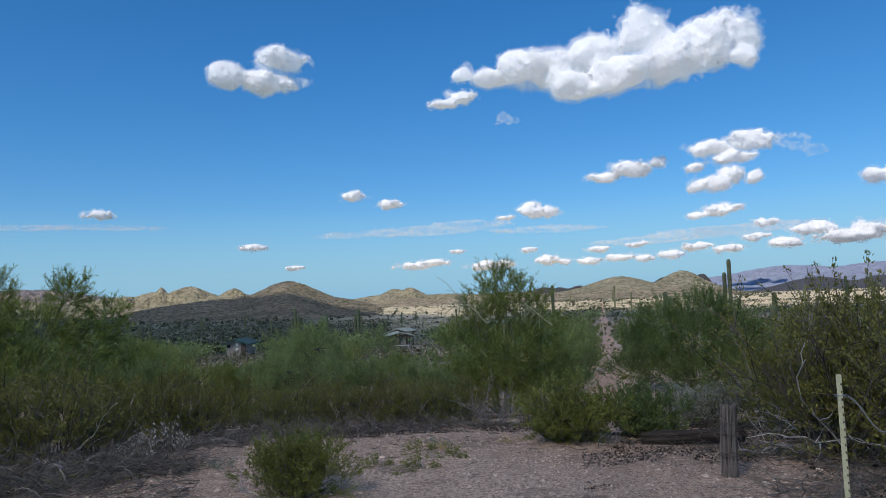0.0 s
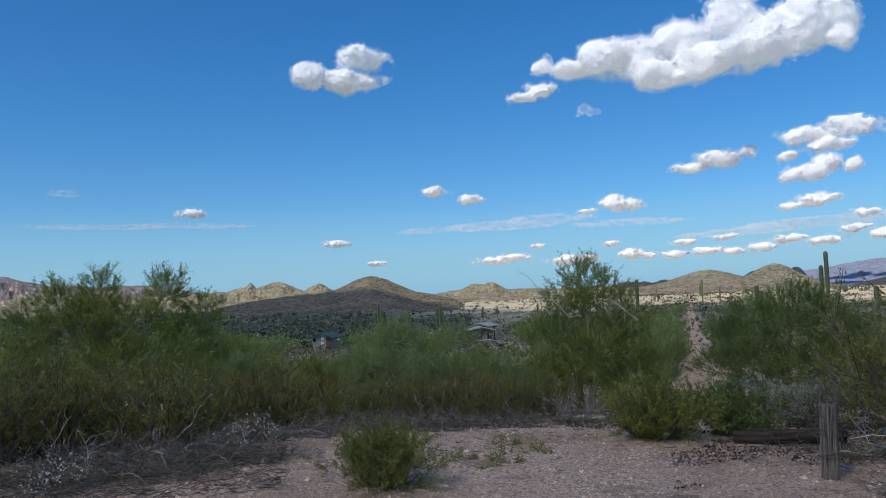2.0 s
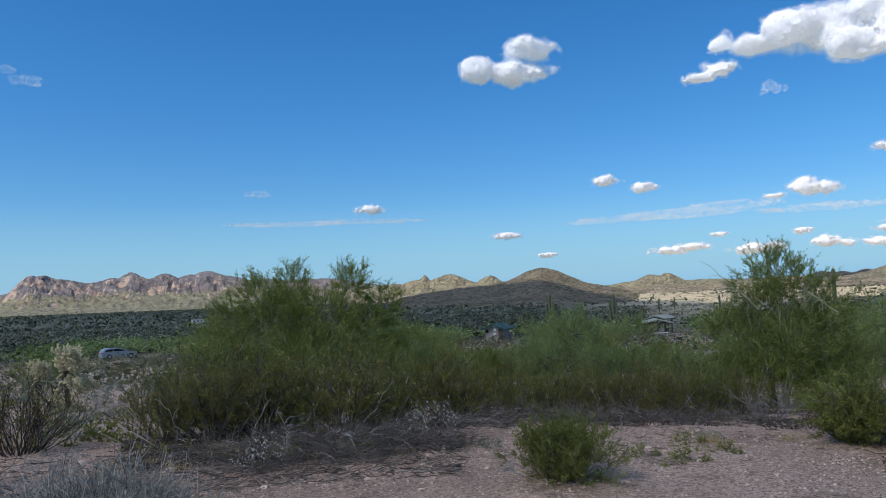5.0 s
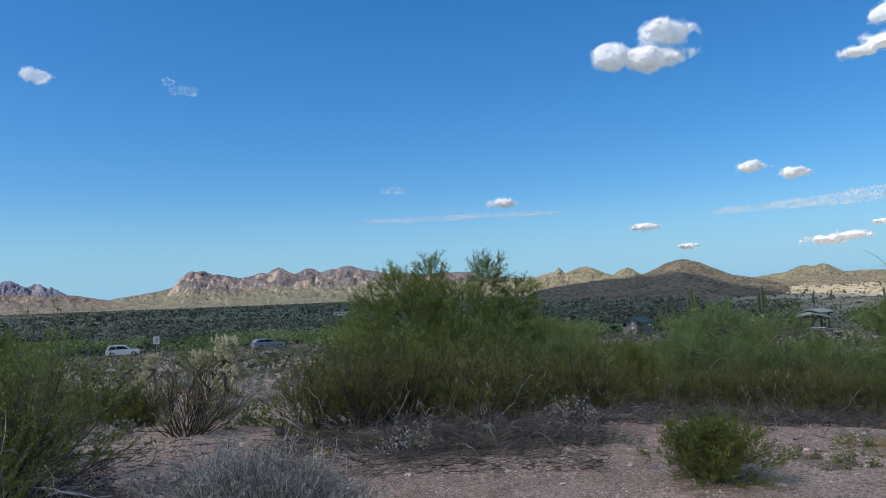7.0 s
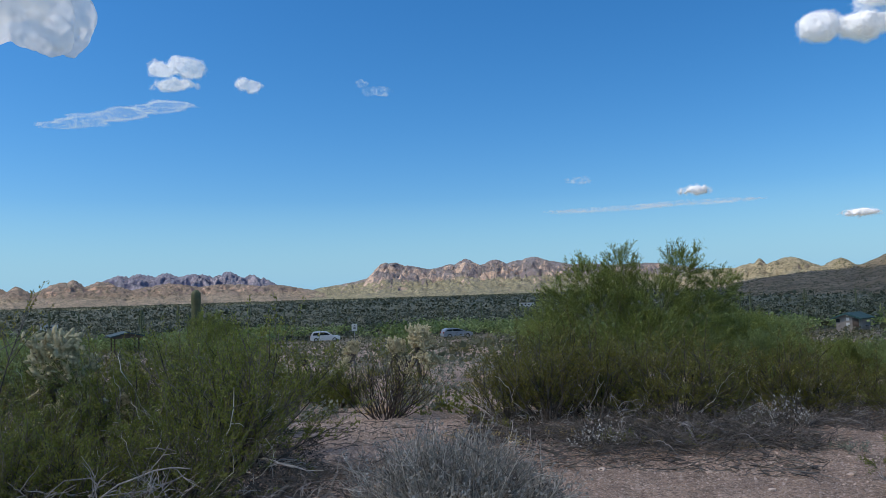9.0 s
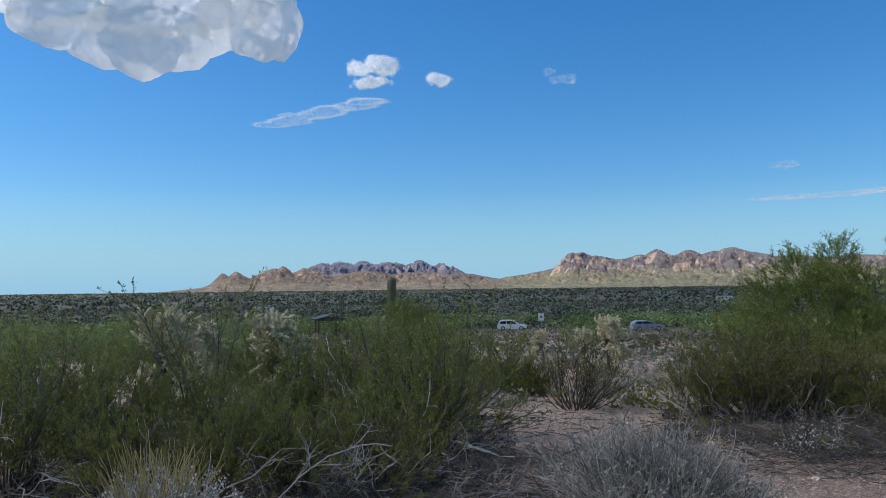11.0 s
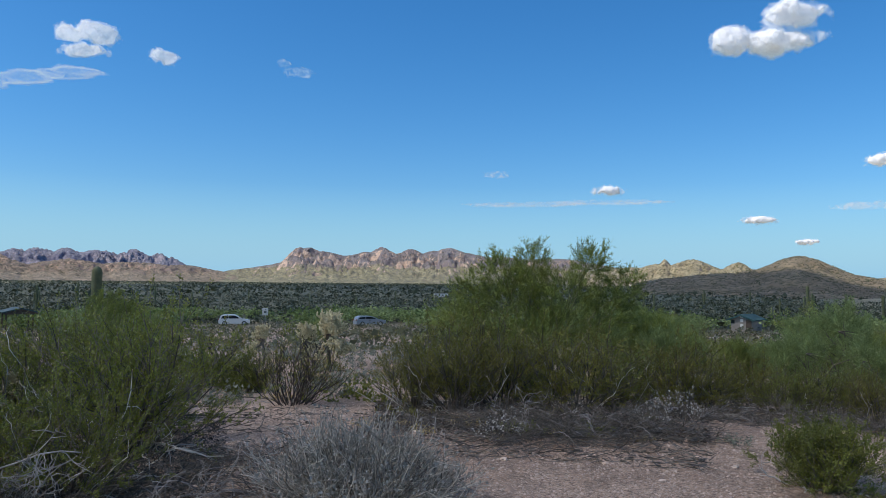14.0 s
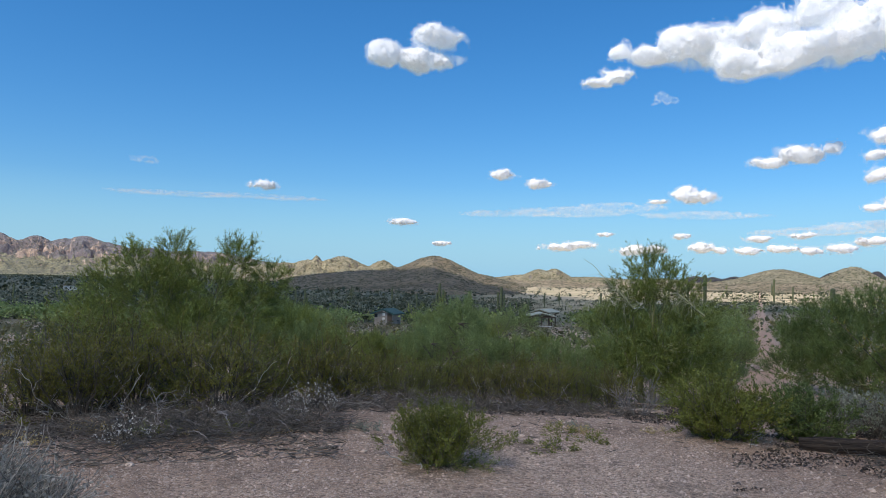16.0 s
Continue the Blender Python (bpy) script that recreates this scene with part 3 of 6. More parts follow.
def cloud(label, puffs, d=4200.0, cells=70, ragged=0.62, seed=0, core=0.62, flat=0.75, amount=1, mat="cloud", slope=0.4, stretch=1.0):
    """A heap of vapour. Puffs: degrees left, degrees up, half width and half height in degrees, as seen from the walk's start."""
    P = np.array(puffs, float)
    k = d * np.pi / 180
    P[:, 0] -= 0.25 if P[0, 0] < 40 else 0.0
    a0, e0 = P[:, 0].mean(), P[:, 1].mean()
    c = np.stack([-(P[:, 0] - a0) * k, 0 * P[:, 0], (P[:, 1] - e0) * k], 1)
    r = np.stack([P[:, 2] * k, (P[:, 2] + P[:, 3]) / 2 * k * flat, P[:, 3] * k], 1)
    rnd = np.random.RandomState(seed)
    c[:, 1] = (rnd.rand(len(P)) - 0.5) * r[:, 1] + c[:, 2] * slope
    lo, hi = (c - 1.7 * r).min(0), (c + 1.7 * r).max(0)
    h = (hi - lo)[[0, 2]].max() / cells
    n = np.ceil((hi - lo) / h).astype(int) + 2
    X, Y, Z = np.meshgrid(*[lo[i] + h * np.arange(n[i]) for i in range(3)], indexing="ij")
    pts = np.stack([X, Y, Z], -1).reshape(-1, 3)
    F = np.zeros(len(pts))
    for ci, ri in zip(c, r):
        g = np.exp(-(((pts - ci) / ri) ** 2).sum(1) * 0.9)
        F = np.maximum(F, g) + 0.18 * g
    grain = np.median(r[:, 2])
    pts = pts / [stretch, 1, 1]
    N = vnoise(pts / grain * 0.75 + seed * 3.7, 5, 0.55)
    F = (F + (N - 0.5) * ragged * 2.6 * np.clip(F * 3, 0, 1)).reshape(n)
    root = new("cloud")
    x, y = polar(a0, d * math.cos(radians(e0)))
    root.matrix_world = pose(x, y, EYE + d * math.sin(radians(e0)), 0, 0, a0)
    if core < 1:
        V, Q = surface(F, core)
        solid("core", mesh_of("cloud_skin", V * h + lo, Q, soft=True), mat, root)
    if amount:
        N2 = vnoise(pts / grain * 1.7 + seed, 4, 0.55).reshape(n)
        G = F + (N2 - 0.5) * 0.45 * np.clip(F * 4, 0, 1)
        fringe(G, min(core, 0.55), h, lo, root, rnd, amount if core < 1 else amount * 0.6)
    return tagged(root, label, "cloud")


cloud("large white cumulus cloud with billowing tops", [(-2.4, 17.6, .8, .6), (-4.5, 17.3, 1.9, .8), (-6.5, 17.7, 1.8, 1.1), (-9, 17.4, 2.4, 1.6), (-10.6, 15.8, 1.7, 1.0), (-12, 18.3, 2.2, 1.5), (-13.5, 16.3, 2.6, 1.2),
      (-15.5, 19.4, 1.9, 1.7), (-17, 17.3, 2.8, 1.7), (-20, 18.2, 2.2, 1.5), (-22.0, 18.8, 1.9, 1.5), (-22.4, 16.9, .9, .9)], cells=150, seed=1)
cloud("small wispy cloud fragment", [(-.3, 15.2, 1.2, .4), (-1.6, 15.7, 1.1, .6)], cells=50, seed=2)
cloud("tiny scrap of cloud", [(-5.0, 14.1, .5, .3), (-5.6, 13.8, .45, .25), (-4.7, 13.7, .3, .2)], cells=40, seed=3, core=1.0, ragged=0.8)
cloud("tiny scrap of cloud", [(-2.2, 17.7, .6, .5)], cells=30, seed=4, core=1.0)
cloud("small white cumulus cloud of three puffs", [(16.2, 17.2, 1.1, .9), (13.0, 16.9, 2.3, .75), (12.2, 18.7, 1.8, .85), (14.6, 17.2, 1.3, .6)], cells=90, seed=5)
cloud("flat-based small cumulus cloud", [(-12.4, 9.1, 1.3, .4), (-14.4, 9.5, 1.6, .55), (-16.3, 9.95, .7, .5)], cells=60, seed=6)
cloud("broken cumulus cloud with grey underside", [(-20, 10.5, 1.6, .5), (-22.8, 10.9, 1.8, .7), (-21.6, 9.7, 1.5, .5), (-19.0, 9.2, .8, .4)], cells=70, seed=7)
cloud("cumulus cloud with flat base", [(-20, 8.0, 1.5, .6), (-21.6, 8.6, 1.2, .7), (-23, 8.3, .6, .5)], cells=60, seed=8, d=3700.0)
cloud("flat small cumulus cloud", [(-19.0, 5.75, .8, .3), (-20.6, 6.1, 1.3, .45)], cells=50, seed=9, d=3600.0)
cloud("wispy scrap of cloud", [(-25.6, 10.5, .9, .5), (-26.9, 9.6, .8, .4)], cells=40, seed=10, core=1.0)
cloud("small cumulus cloud with flat base", [(-30.6, 7.5, 1.0, .5), (-32.5, 8.0, 1.5, .7)], cells=50, seed=11)
cloud("small peaked cumulus cloud", [(-5, 6.4, 1.0, .2), (-6.8, 6.9, .9, .6), (-7.8, 6.8, 1.2, .45)], cells=60, seed=12)
cloud("small flat cumulus cloud", [(6.9, 8.5, 1.1, .4)], cells=40, seed=13)
cloud("small flat cumulus cloud", [(4.1, 7.8, .95, .35)], cells=40, seed=14)
cloud("small flat cumulus cloud", [(25.0, 7.15, 1.05, .35)], cells=40, seed=15)
cloud("small flat cumulus cloud", [(14.5, 4.7, 1.0, .25)], cells=40, seed=16)
cloud("tiny flat white cloud", [(33.5, 8.4, .75, .22)], cells=30, seed=17, core=1.0)
cloud("low flat cumulus cloud", [(2.6, 3.0, 1.3, .3), (1.0, 3.2, 1.3, .3)], cells=50, seed=18)
cloud("low flat cumulus cloud", [(-3, 2.8, 1.2, .35), (-4.5, 2.9, .9, .3)], cells=40, seed=19)
cloud("low flat cumulus cloud", [(-8, 3.1, .9, .35), (-9.2, 2.9, .7, .25)], cells=40, seed=20)
for k, (az, el, w, hh) in enumerate(((-6.4, 3.9, .6, .22), (-11.6, 3.7, .8, .25), (-14.6, 3.9, .7, .25), (-18.6, 3.5, 1.0, .3), (-20.8, 3.2, 1.1, .3), (-22.6, 3.9, .9, .3), (-23.4, 4.9, .8, .3), (-1.0, 4.0, .5, .18), (11.5, 3.1, .6, .2))):
    cloud("tiny low flat cumulus cloud", [(az, el, w, hh), (az - w * .8, el + hh * .3, w * .6, hh * .7)], d=3300.0, cells=34, seed=60 + k)
cloud("row of low cumulus clouds", [(-11, 2.8, 1, .3), (-13.4, 3.0, 1.1, .3), (-15, 2.9, .9, .3), (-17, 3.0, 1.2, .35)], cells=70, seed=21)
cloud("bank of low cumulus clouds", [(-24.6, 3.4, 1.3, .4), (-26.5, 4.3, 1.4, .5), (-28, 3.6, 1.6, .5), (-30, 3.9, 1.3, .7), (-32, 4.2, 1.3, .6)], d=3300.0, cells=80, seed=22)
cloud("small white cumulus cloud of two puffs", [(64.6, 16.9, .8, .6), (63.2, 17.1, 1.3, .65), (62.2, 17.2, .8, .6), (63.6, 15.6, 1.3, .5)], cells=70, seed=23, mat="cloud_end")
cloud("small flat cumulus cloud", [(58.3, 16.05, .95, .45)], cells=40, seed=24, mat="cloud_end")
cloud("tiny scrap of cloud", [(48.3, 15.7, .6, .3), (49.1, 15.6, .5, .25), (49.7, 16.3, .4, .22)], cells=45, seed=25, core=1.0, ragged=0.8)


# thin high streaks
for label, seed, puffs in (
        ("thin white streak of high cloud", 31, [(6, 5.55, 3.4, .22), (1.5, 5.75, 4.0, .3), (-2, 6.1, 3.0, .26), (-8, 5.5, 4.0, .2)]),
        ("thin white streak of high cloud", 32, [(-15, 4.2, 3.5, .22), (-20, 4.5, 4, .3), (-24, 4.7, 3, .26)]),
        ("faint slanting streak of high cloud", 33, [(71.2 - 0.85 * i, 12.35 + 0.25 * i, 1.2, 0.2 + 0.1 * (i % 3)) for i in range(10)]),
        ("faint thin streak of high cloud", 34, [(31, 6.1, 4, .1), (25, 6.3, 4, .1)])):
    cloud(label, puffs, d=3600, cells=200, seed=seed, core=1.0, ragged=0.3, flat=0.5, stretch=9.0)


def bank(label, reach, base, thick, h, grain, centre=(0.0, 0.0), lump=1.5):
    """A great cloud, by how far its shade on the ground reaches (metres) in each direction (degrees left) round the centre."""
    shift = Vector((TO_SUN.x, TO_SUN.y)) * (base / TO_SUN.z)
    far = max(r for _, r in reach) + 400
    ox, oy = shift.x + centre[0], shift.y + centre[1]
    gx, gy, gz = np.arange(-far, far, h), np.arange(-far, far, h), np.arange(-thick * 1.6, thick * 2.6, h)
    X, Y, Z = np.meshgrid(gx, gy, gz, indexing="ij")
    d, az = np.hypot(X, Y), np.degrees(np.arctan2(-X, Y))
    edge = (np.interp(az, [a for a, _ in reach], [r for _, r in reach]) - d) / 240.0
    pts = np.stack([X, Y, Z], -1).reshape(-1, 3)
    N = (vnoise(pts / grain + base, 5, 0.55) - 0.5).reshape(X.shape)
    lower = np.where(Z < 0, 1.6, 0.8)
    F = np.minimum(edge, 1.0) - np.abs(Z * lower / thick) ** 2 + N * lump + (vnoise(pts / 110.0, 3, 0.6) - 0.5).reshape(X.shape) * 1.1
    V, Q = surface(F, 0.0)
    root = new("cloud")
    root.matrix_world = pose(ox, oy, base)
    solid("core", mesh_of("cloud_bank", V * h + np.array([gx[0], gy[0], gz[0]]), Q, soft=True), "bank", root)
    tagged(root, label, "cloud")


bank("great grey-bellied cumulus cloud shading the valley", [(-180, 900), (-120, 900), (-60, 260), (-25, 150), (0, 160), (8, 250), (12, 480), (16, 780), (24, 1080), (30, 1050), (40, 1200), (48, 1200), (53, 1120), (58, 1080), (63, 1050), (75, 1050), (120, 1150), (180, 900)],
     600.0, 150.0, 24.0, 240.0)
cloud("grey-bellied end of a great cumulus cloud", [(70.9, 20.3, 1.7, 2.6), (72.9, 19.1, 1.9, 2.6), (75.6, 19.2, 1.8, 2.3), (77.8, 17.6, 2.3, 2.1), (80, 16.5, 2.3, 2.0), (82.6, 17.2, 2.3, 2.0), (85.5, 18.2, 2.6, 2.2), (79, 19.8, 4, 3), (76, 23.5, 5, 3.4), (81, 22, 5, 3.6), (87, 22, 5, 3.6)],
      d=2000.0, cells=200, seed=51, ragged=0.42, core=0.5, slope=0.8, mat="cloud_end", amount=0)
# unseen clouds added behind and beside the walk, to reflect sunlight on the foreground
for az, d, el, w, hh, sd in ((-75, 2600, 22, 14, 6, 41), (-105, 2200, 28, 16, 8, 42), (-140, 2000, 32, 18, 9, 43), (178, 2300, 24, 16, 7, 44), (-95, 1900, 48, 12, 8, 45), (-160, 1900, 52, 14, 9, 46), (-50, 2600, 40, 10, 5, 47)):
    cloud("broad white cumulus cloud out of view, added to reflect sunlight", [(az, el, w, hh), (az + w * .7, el - hh * .3, w * .7, hh * .7), (az - w * .7, el - hh * .2, w * .7, hh * .7), (az + w * .2, el + hh * .6, w * .5, hh * .6)], d=float(d), cells=44, seed=sd, core=0.5, amount=0)


# ---- plants ----
def strands(rnd, P, D, L, R0, R1, seg=4, sides=3, wob=0.25, lift=0.0):
    """Tapered, crooked stems. Returns corners, quads and the paths (n, seg + 1, 3)."""
    P, D = np.asarray(P, float).reshape(-1, 3), unit(np.asarray(D, float).reshape(-1, 3))
    n = len(P)
    L, R0, R1 = (np.broadcast_to(np.asarray(a, float), (n,)) for a in (L, R0, R1))
    path = [P]
    d = D
    for k in range(seg):
        d = unit(d + rnd.randn(n, 3) * wob + np.array([0, 0, lift]))
        path.append(path[-1] + d * (L / seg)[:, None])
    path = np.stack(path, 1)
    side = unit(np.cross(D, unit(rnd.randn(n, 3)) + 1e-3))
    up = np.cross(D, side)
    a = np.arange(sides) * 2 * np.pi / sides
    ring = side[:, None, :] * np.cos(a)[None, :, None] + up[:, None, :] * np.sin(a)[None, :, None]
    t = np.linspace(0, 1, seg + 1)
    r = R0[:, None] * (1 - t) + R1[:, None] * t
    V = path[:, :, None, :] + ring[:, None, :, :] * r[:, :, None, None]
    k, s = np.meshgrid(np.arange(seg), np.arange(sides), indexing="ij")
    one = np.stack([k * sides + s, k * sides + (s + 1) % sides, (k + 1) * sides + (s + 1) % sides, (k + 1) * sides + s], -1).reshape(-1, 4)
    Q = (one[None] + (np.arange(n) * (seg + 1) * sides)[:, None, None]).reshape(-1, 4)
    return V.reshape(-1, 3), Q, path


def joined(*pairs):
    Vs, Qs, o = [], [], 0
    for V, Q in pairs:
        Vs.append(V)
        Qs.append(Q + o)
        o += len(V)
    return np.concatenate(Vs), np.concatenate(Qs)


def sprout(rnd, path, count, L, spread, lift, lo=0.35):
    """Where side shoots begin along the paths, and which way they go."""
    n, k = path.shape[0], path.shape[1] - 1
    i = np.repeat(np.arange(n), count)
    t = (lo + (1 - lo) * rnd.rand(len(i))) * k
    j = np.minimum(t.astype(int), k - 1)
    f = (t - j)[:, None]
    P = path[i, j] * (1 - f) + path[i, j + 1] * f
    D = unit(path[i, j + 1] - path[i, j])
    D = unit(D + rnd.randn(len(i), 3) * spread + np.array([0, 0, lift]))
    return P, D, L * (0.6 + 0.8 * rnd.rand(len(i)))


def leaves(rnd, path, count, length, width, scatter, lift=0.3, lo=0.2):
    """Small narrow blades along the paths, one triangle each."""
    P, D, L = sprout(rnd, path, count, length, 0.8, lift, lo)
    P = P + rnd.randn(*P.shape) * scatter
    w = unit(np.cross(D, rnd.randn(len(P), 3))) * (width * (0.7 + 0.6 * rnd.rand(len(P))))[:, None]
    V = np.stack([P - w, P + w, P + D * L[:, None]], 1).reshape(-1, 3)
    return V, np.arange(len(V)).reshape(-1, 3)


def diamonds(rnd, path, count, size, scatter, lift=0.2, lo=0.3):
    """Small pointed leaves along the paths, two triangles each."""
    P, D, L = sprout(rnd, path, count, size, 0.9, lift, lo)
    P = P + rnd.randn(*P.shape) * scatter
    w = unit(np.cross(D, rnd.randn(len(P), 3))) * (L * 0.33)[:, None]
    m = P + D * (L * 0.45)[:, None]
    V = np.stack([P, m + w, P + D * L[:, None], m - w], 1).reshape(-1, 3)
    return V, np.arange(len(V)).reshape(-1, 4)


def fan(rnd, n, tilt, spread=0.12):
    """Directions that fan out from a base: tilt in degrees from upright, least and most."""
    a, t = rnd.rand(n) * 2 * np.pi, np.radians(tilt[0] + (tilt[1] - tilt[0]) * rnd.rand(n) ** 0.8)
    return np.stack([np.cos(a) * np.sin(t), np.sin(a) * np.sin(t), np.cos(t)], 1), np.stack([np.cos(a), np.sin(a), 0 * a], 1) * spread * rnd.rand(n)[:, None]


def palo_verde(name, plumes, seed, leaf="pv_leaf", dense=1.0, label="", trunk_r=0.06, airy=(), limb="green_bark"):
    """A multi-stemmed tree with a feathery crown of sprays. Plumes: x, y, z of each tuft's middle, its half width and half height (metres); airy: which plumes are thin open tops."""
    rnd = np.random.RandomState(seed)
    root = new(name)
    P = np.array(plumes, float)
    tips, ways = [], []
    base, way, long = [], [], []
    for k, (x, y, z, rw, rh) in enumerate(P):
        foot = np.array([x * 0.12 + rnd.randn() * .06, y * 0.12 + rnd.randn() * .06, -0.12])
        end = np.array([x, y, z - rh * 0.2])
        t = np.linspace(0, 1, 9)[:, None]
        bow = np.array([x * -0.1, y * -0.1, 0.12 * z])
        line = foot * (1 - t) + end * t + bow * np.sin(np.pi * t) + np.cumsum(rnd.randn(9, 3) * 0.018 * z, 0) * t
        a = np.arange(6) * np.pi / 3
        r = trunk_r * (1 - 0.75 * t) * (0.5 + 0.5 * min(1.0, rw))
        V = line[:, None, :] + np.stack([np.cos(a), np.sin(a), 0 * a], -1)[None] * r[:, :, None]
        solid("trunk", mesh_of("trunk", V.reshape(-1, 3), grid_quads(9, 6, True), soft=True), "green_bark", root)
        n = max(5, int(26 * rw * rh + 4))
        st = line[rnd.randint(4, 9, n)]
        q = unit(rnd.randn(n, 3)) * (rnd.rand(n)[:, None] ** 0.4)
        goal = np.array([x, y, z]) + q * np.array([rw, rw, rh]) * 0.85
        tips.append(st)
        ways.append(goal - st)
        # sprays spring from the rim of the tuft, outward and up, and leave dark gaps between them
        n = int((150 if k in airy else 165) * dense * (rw * rh) ** 0.75) + 8
        q = unit(rnd.randn(n, 3) + [0, 0, .15]) * (0.2 + 0.55 * rnd.rand(n))[:, None]
        base.append(np.array([x, y, z]) + q * np.array([rw, rw, rh]))
        way.append(unit(q * np.array([1, 1, .8])) + np.array([0, 0, 0.55]) + rnd.randn(n, 3) * 0.28)
        long.append((0.5 + 0.5 * rnd.rand(n)) * (0.2 + 0.34 * min(rw, rh)))
    S, W = np.concatenate(tips), np.concatenate(ways)
    V2, Q2, p2 = strands(rnd, S, W, np.linalg.norm(W, axis=1), 0.012, 0.004, 5, 4, 0.12, 0.0)
    solid("limbwork", mesh_of("limbwork", V2, Q2, soft=True), limb, root)["kind"] = "stuff"
    V3, Q3, p3 = strands(rnd, np.concatenate(base), np.concatenate(way), np.concatenate(long), 0.005, 0.002, 4, 3, 0.13, 0.06)
    Pt, D, L = sprout(rnd, p3, 7, 0.13, 0.4, 0.22, 0.1)
    D = unit(D + rnd.randn(len(D), 3) * 0.12)
    p5 = np.stack([Pt, Pt + D * L[:, None]], 1)
    w = unit(np.cross(D, rnd.randn(len(D), 3))) * 0.0032
    V5 = np.stack([Pt - w, Pt + w, p5[:, 1]], 1).reshape(-1, 3)
    solid("twig_crown", mesh_of("twig_crown", np.concatenate([V3, V5]), Q3, np.arange(len(V5)).reshape(-1, 3) + len(V3)), leaf, root)["kind"] = "stuff"
    V4, T4 = leaves(rnd, p5, 7, 0.05, 0.005, 0.012, 0.15, 0.0)
    solid("crown", mesh_of("crown", V4, tris=T4), leaf, root)["kind"] = "stuff"
    return tagged(root, label or "green feathery palo verde tree on dry gravel", "tree")


def thicket(seed, wide, tall):
    """Plumes of a bushy tree, by chance."""
    r = random.Random(seed)
    return [(r.uniform(-.62, .62) * wide, r.uniform(-.45, .45) * wide, tall * r.uniform(.3, .8), wide * r.uniform(.16, .28), tall * r.uniform(.14, .23)) for _ in range(12)]


def creosote(name, h, wide, seed, leaf="creo_leaf", dense=1.0, bare=0.2, label="", stems=34, blade=0.023, dead=30, twig="stem"):
    """An open bush: many dark stems fan out from one base, with small leaves on their upper part."""
    rnd = np.random.RandomState(seed)
    root = new(name)
    D, P = fan(rnd, stems, (4, 52), 0.16 * wide)
    D[:, :2] *= wide
    V1, Q1, p1 = strands(rnd, P - [0, 0, .06], D, h * (0.65 + 0.35 * rnd.rand(stems)), 0.0075 * h, 0.003 * h, 6, 3, 0.2, 0.05)
    P, D, L = sprout(rnd, p1, 7, h * 0.3, 0.45, 0.2, bare)
    V2, Q2, p2 = strands(rnd, P, D, L, 0.0032 * h, 0.0014 * h, 2, 3, 0.22, 0.03)
    solid("branchwork", mesh_of("branchwork", *joined((V1, Q1), (V2, Q2))), twig, root)["kind"] = "stuff"
    V3, T3 = leaves(rnd, p2, int(18 * dense), blade * 1.4, blade * 0.42, 0.014, 0.4, 0.35)
    solid("foliage", mesh_of("foliage", V3, tris=T3), leaf, root)["kind"] = "stuff"
    if dead:
        D, P = fan(rnd, dead, (56, 88), 0.3 * wide)
        V4, Q4, p4 = strands(rnd, P, D, h * (0.4 + 0.5 * rnd.rand(dead)), 0.009, 0.0045, 7, 3, 0.42, 0.02)
        P, D, L = sprout(rnd, p4, 3, h * 0.18, 0.8, 0.1, 0.3)
        V5, Q5, _ = strands(rnd, P, D, L, 0.0042, 0.0024, 4, 3, 0.35, 0.0)
        solid("deadwood_tangle", mesh_of("deadwood_tangle", *joined((V4, Q4), (V5, Q5))), "bleached", root, "bleached dead twigs")["kind"] = "stuff"
    return tagged(root, label or "olive-green creosote bush with thin dark stems", "bush")


def twig_bush(name, h, wide, seed, twig="brushwood", leaf="grey_leaf", count=260, leafy_count=5, label="", category="bush"):
    """A dense low dome of fine grey twigs."""
    rnd = np.random.RandomState(seed)
    root = new(name)
    D, P = fan(rnd, count, (5, 86), 0.3 * wide * h)
    V1, Q1, p1 = strands(rnd, P, D, h * (0.55 + 0.45 * rnd.rand(count)) * (1 + (wide - 1) * np.hypot(D[:, 0], D[:, 1])), 0.006, 0.003, 5, 3, 0.2, 0.06)
    P, D, L = sprout(rnd, p1, 6, h * 0.24, 0.6, 0.25, 0.4)
    V2, Q2, p2 = strands(rnd, P, D, L, 0.0028, 0.0014, 3, 3, 0.25, 0.05)
    solid("branchwork", mesh_of("branchwork", *joined((V1, Q1), (V2, Q2))), twig, root)
    if leafy_count:
        V3, Q3 = diamonds(rnd, p2, leafy_count, 0.022, 0.015, 0.3, 0.3)
        solid("foliage", mesh_of("foliage", V3, Q3), leaf, root)["kind"] = "stuff"
    return tagged(root, label or "low dome of fine grey leafless twigs", category)


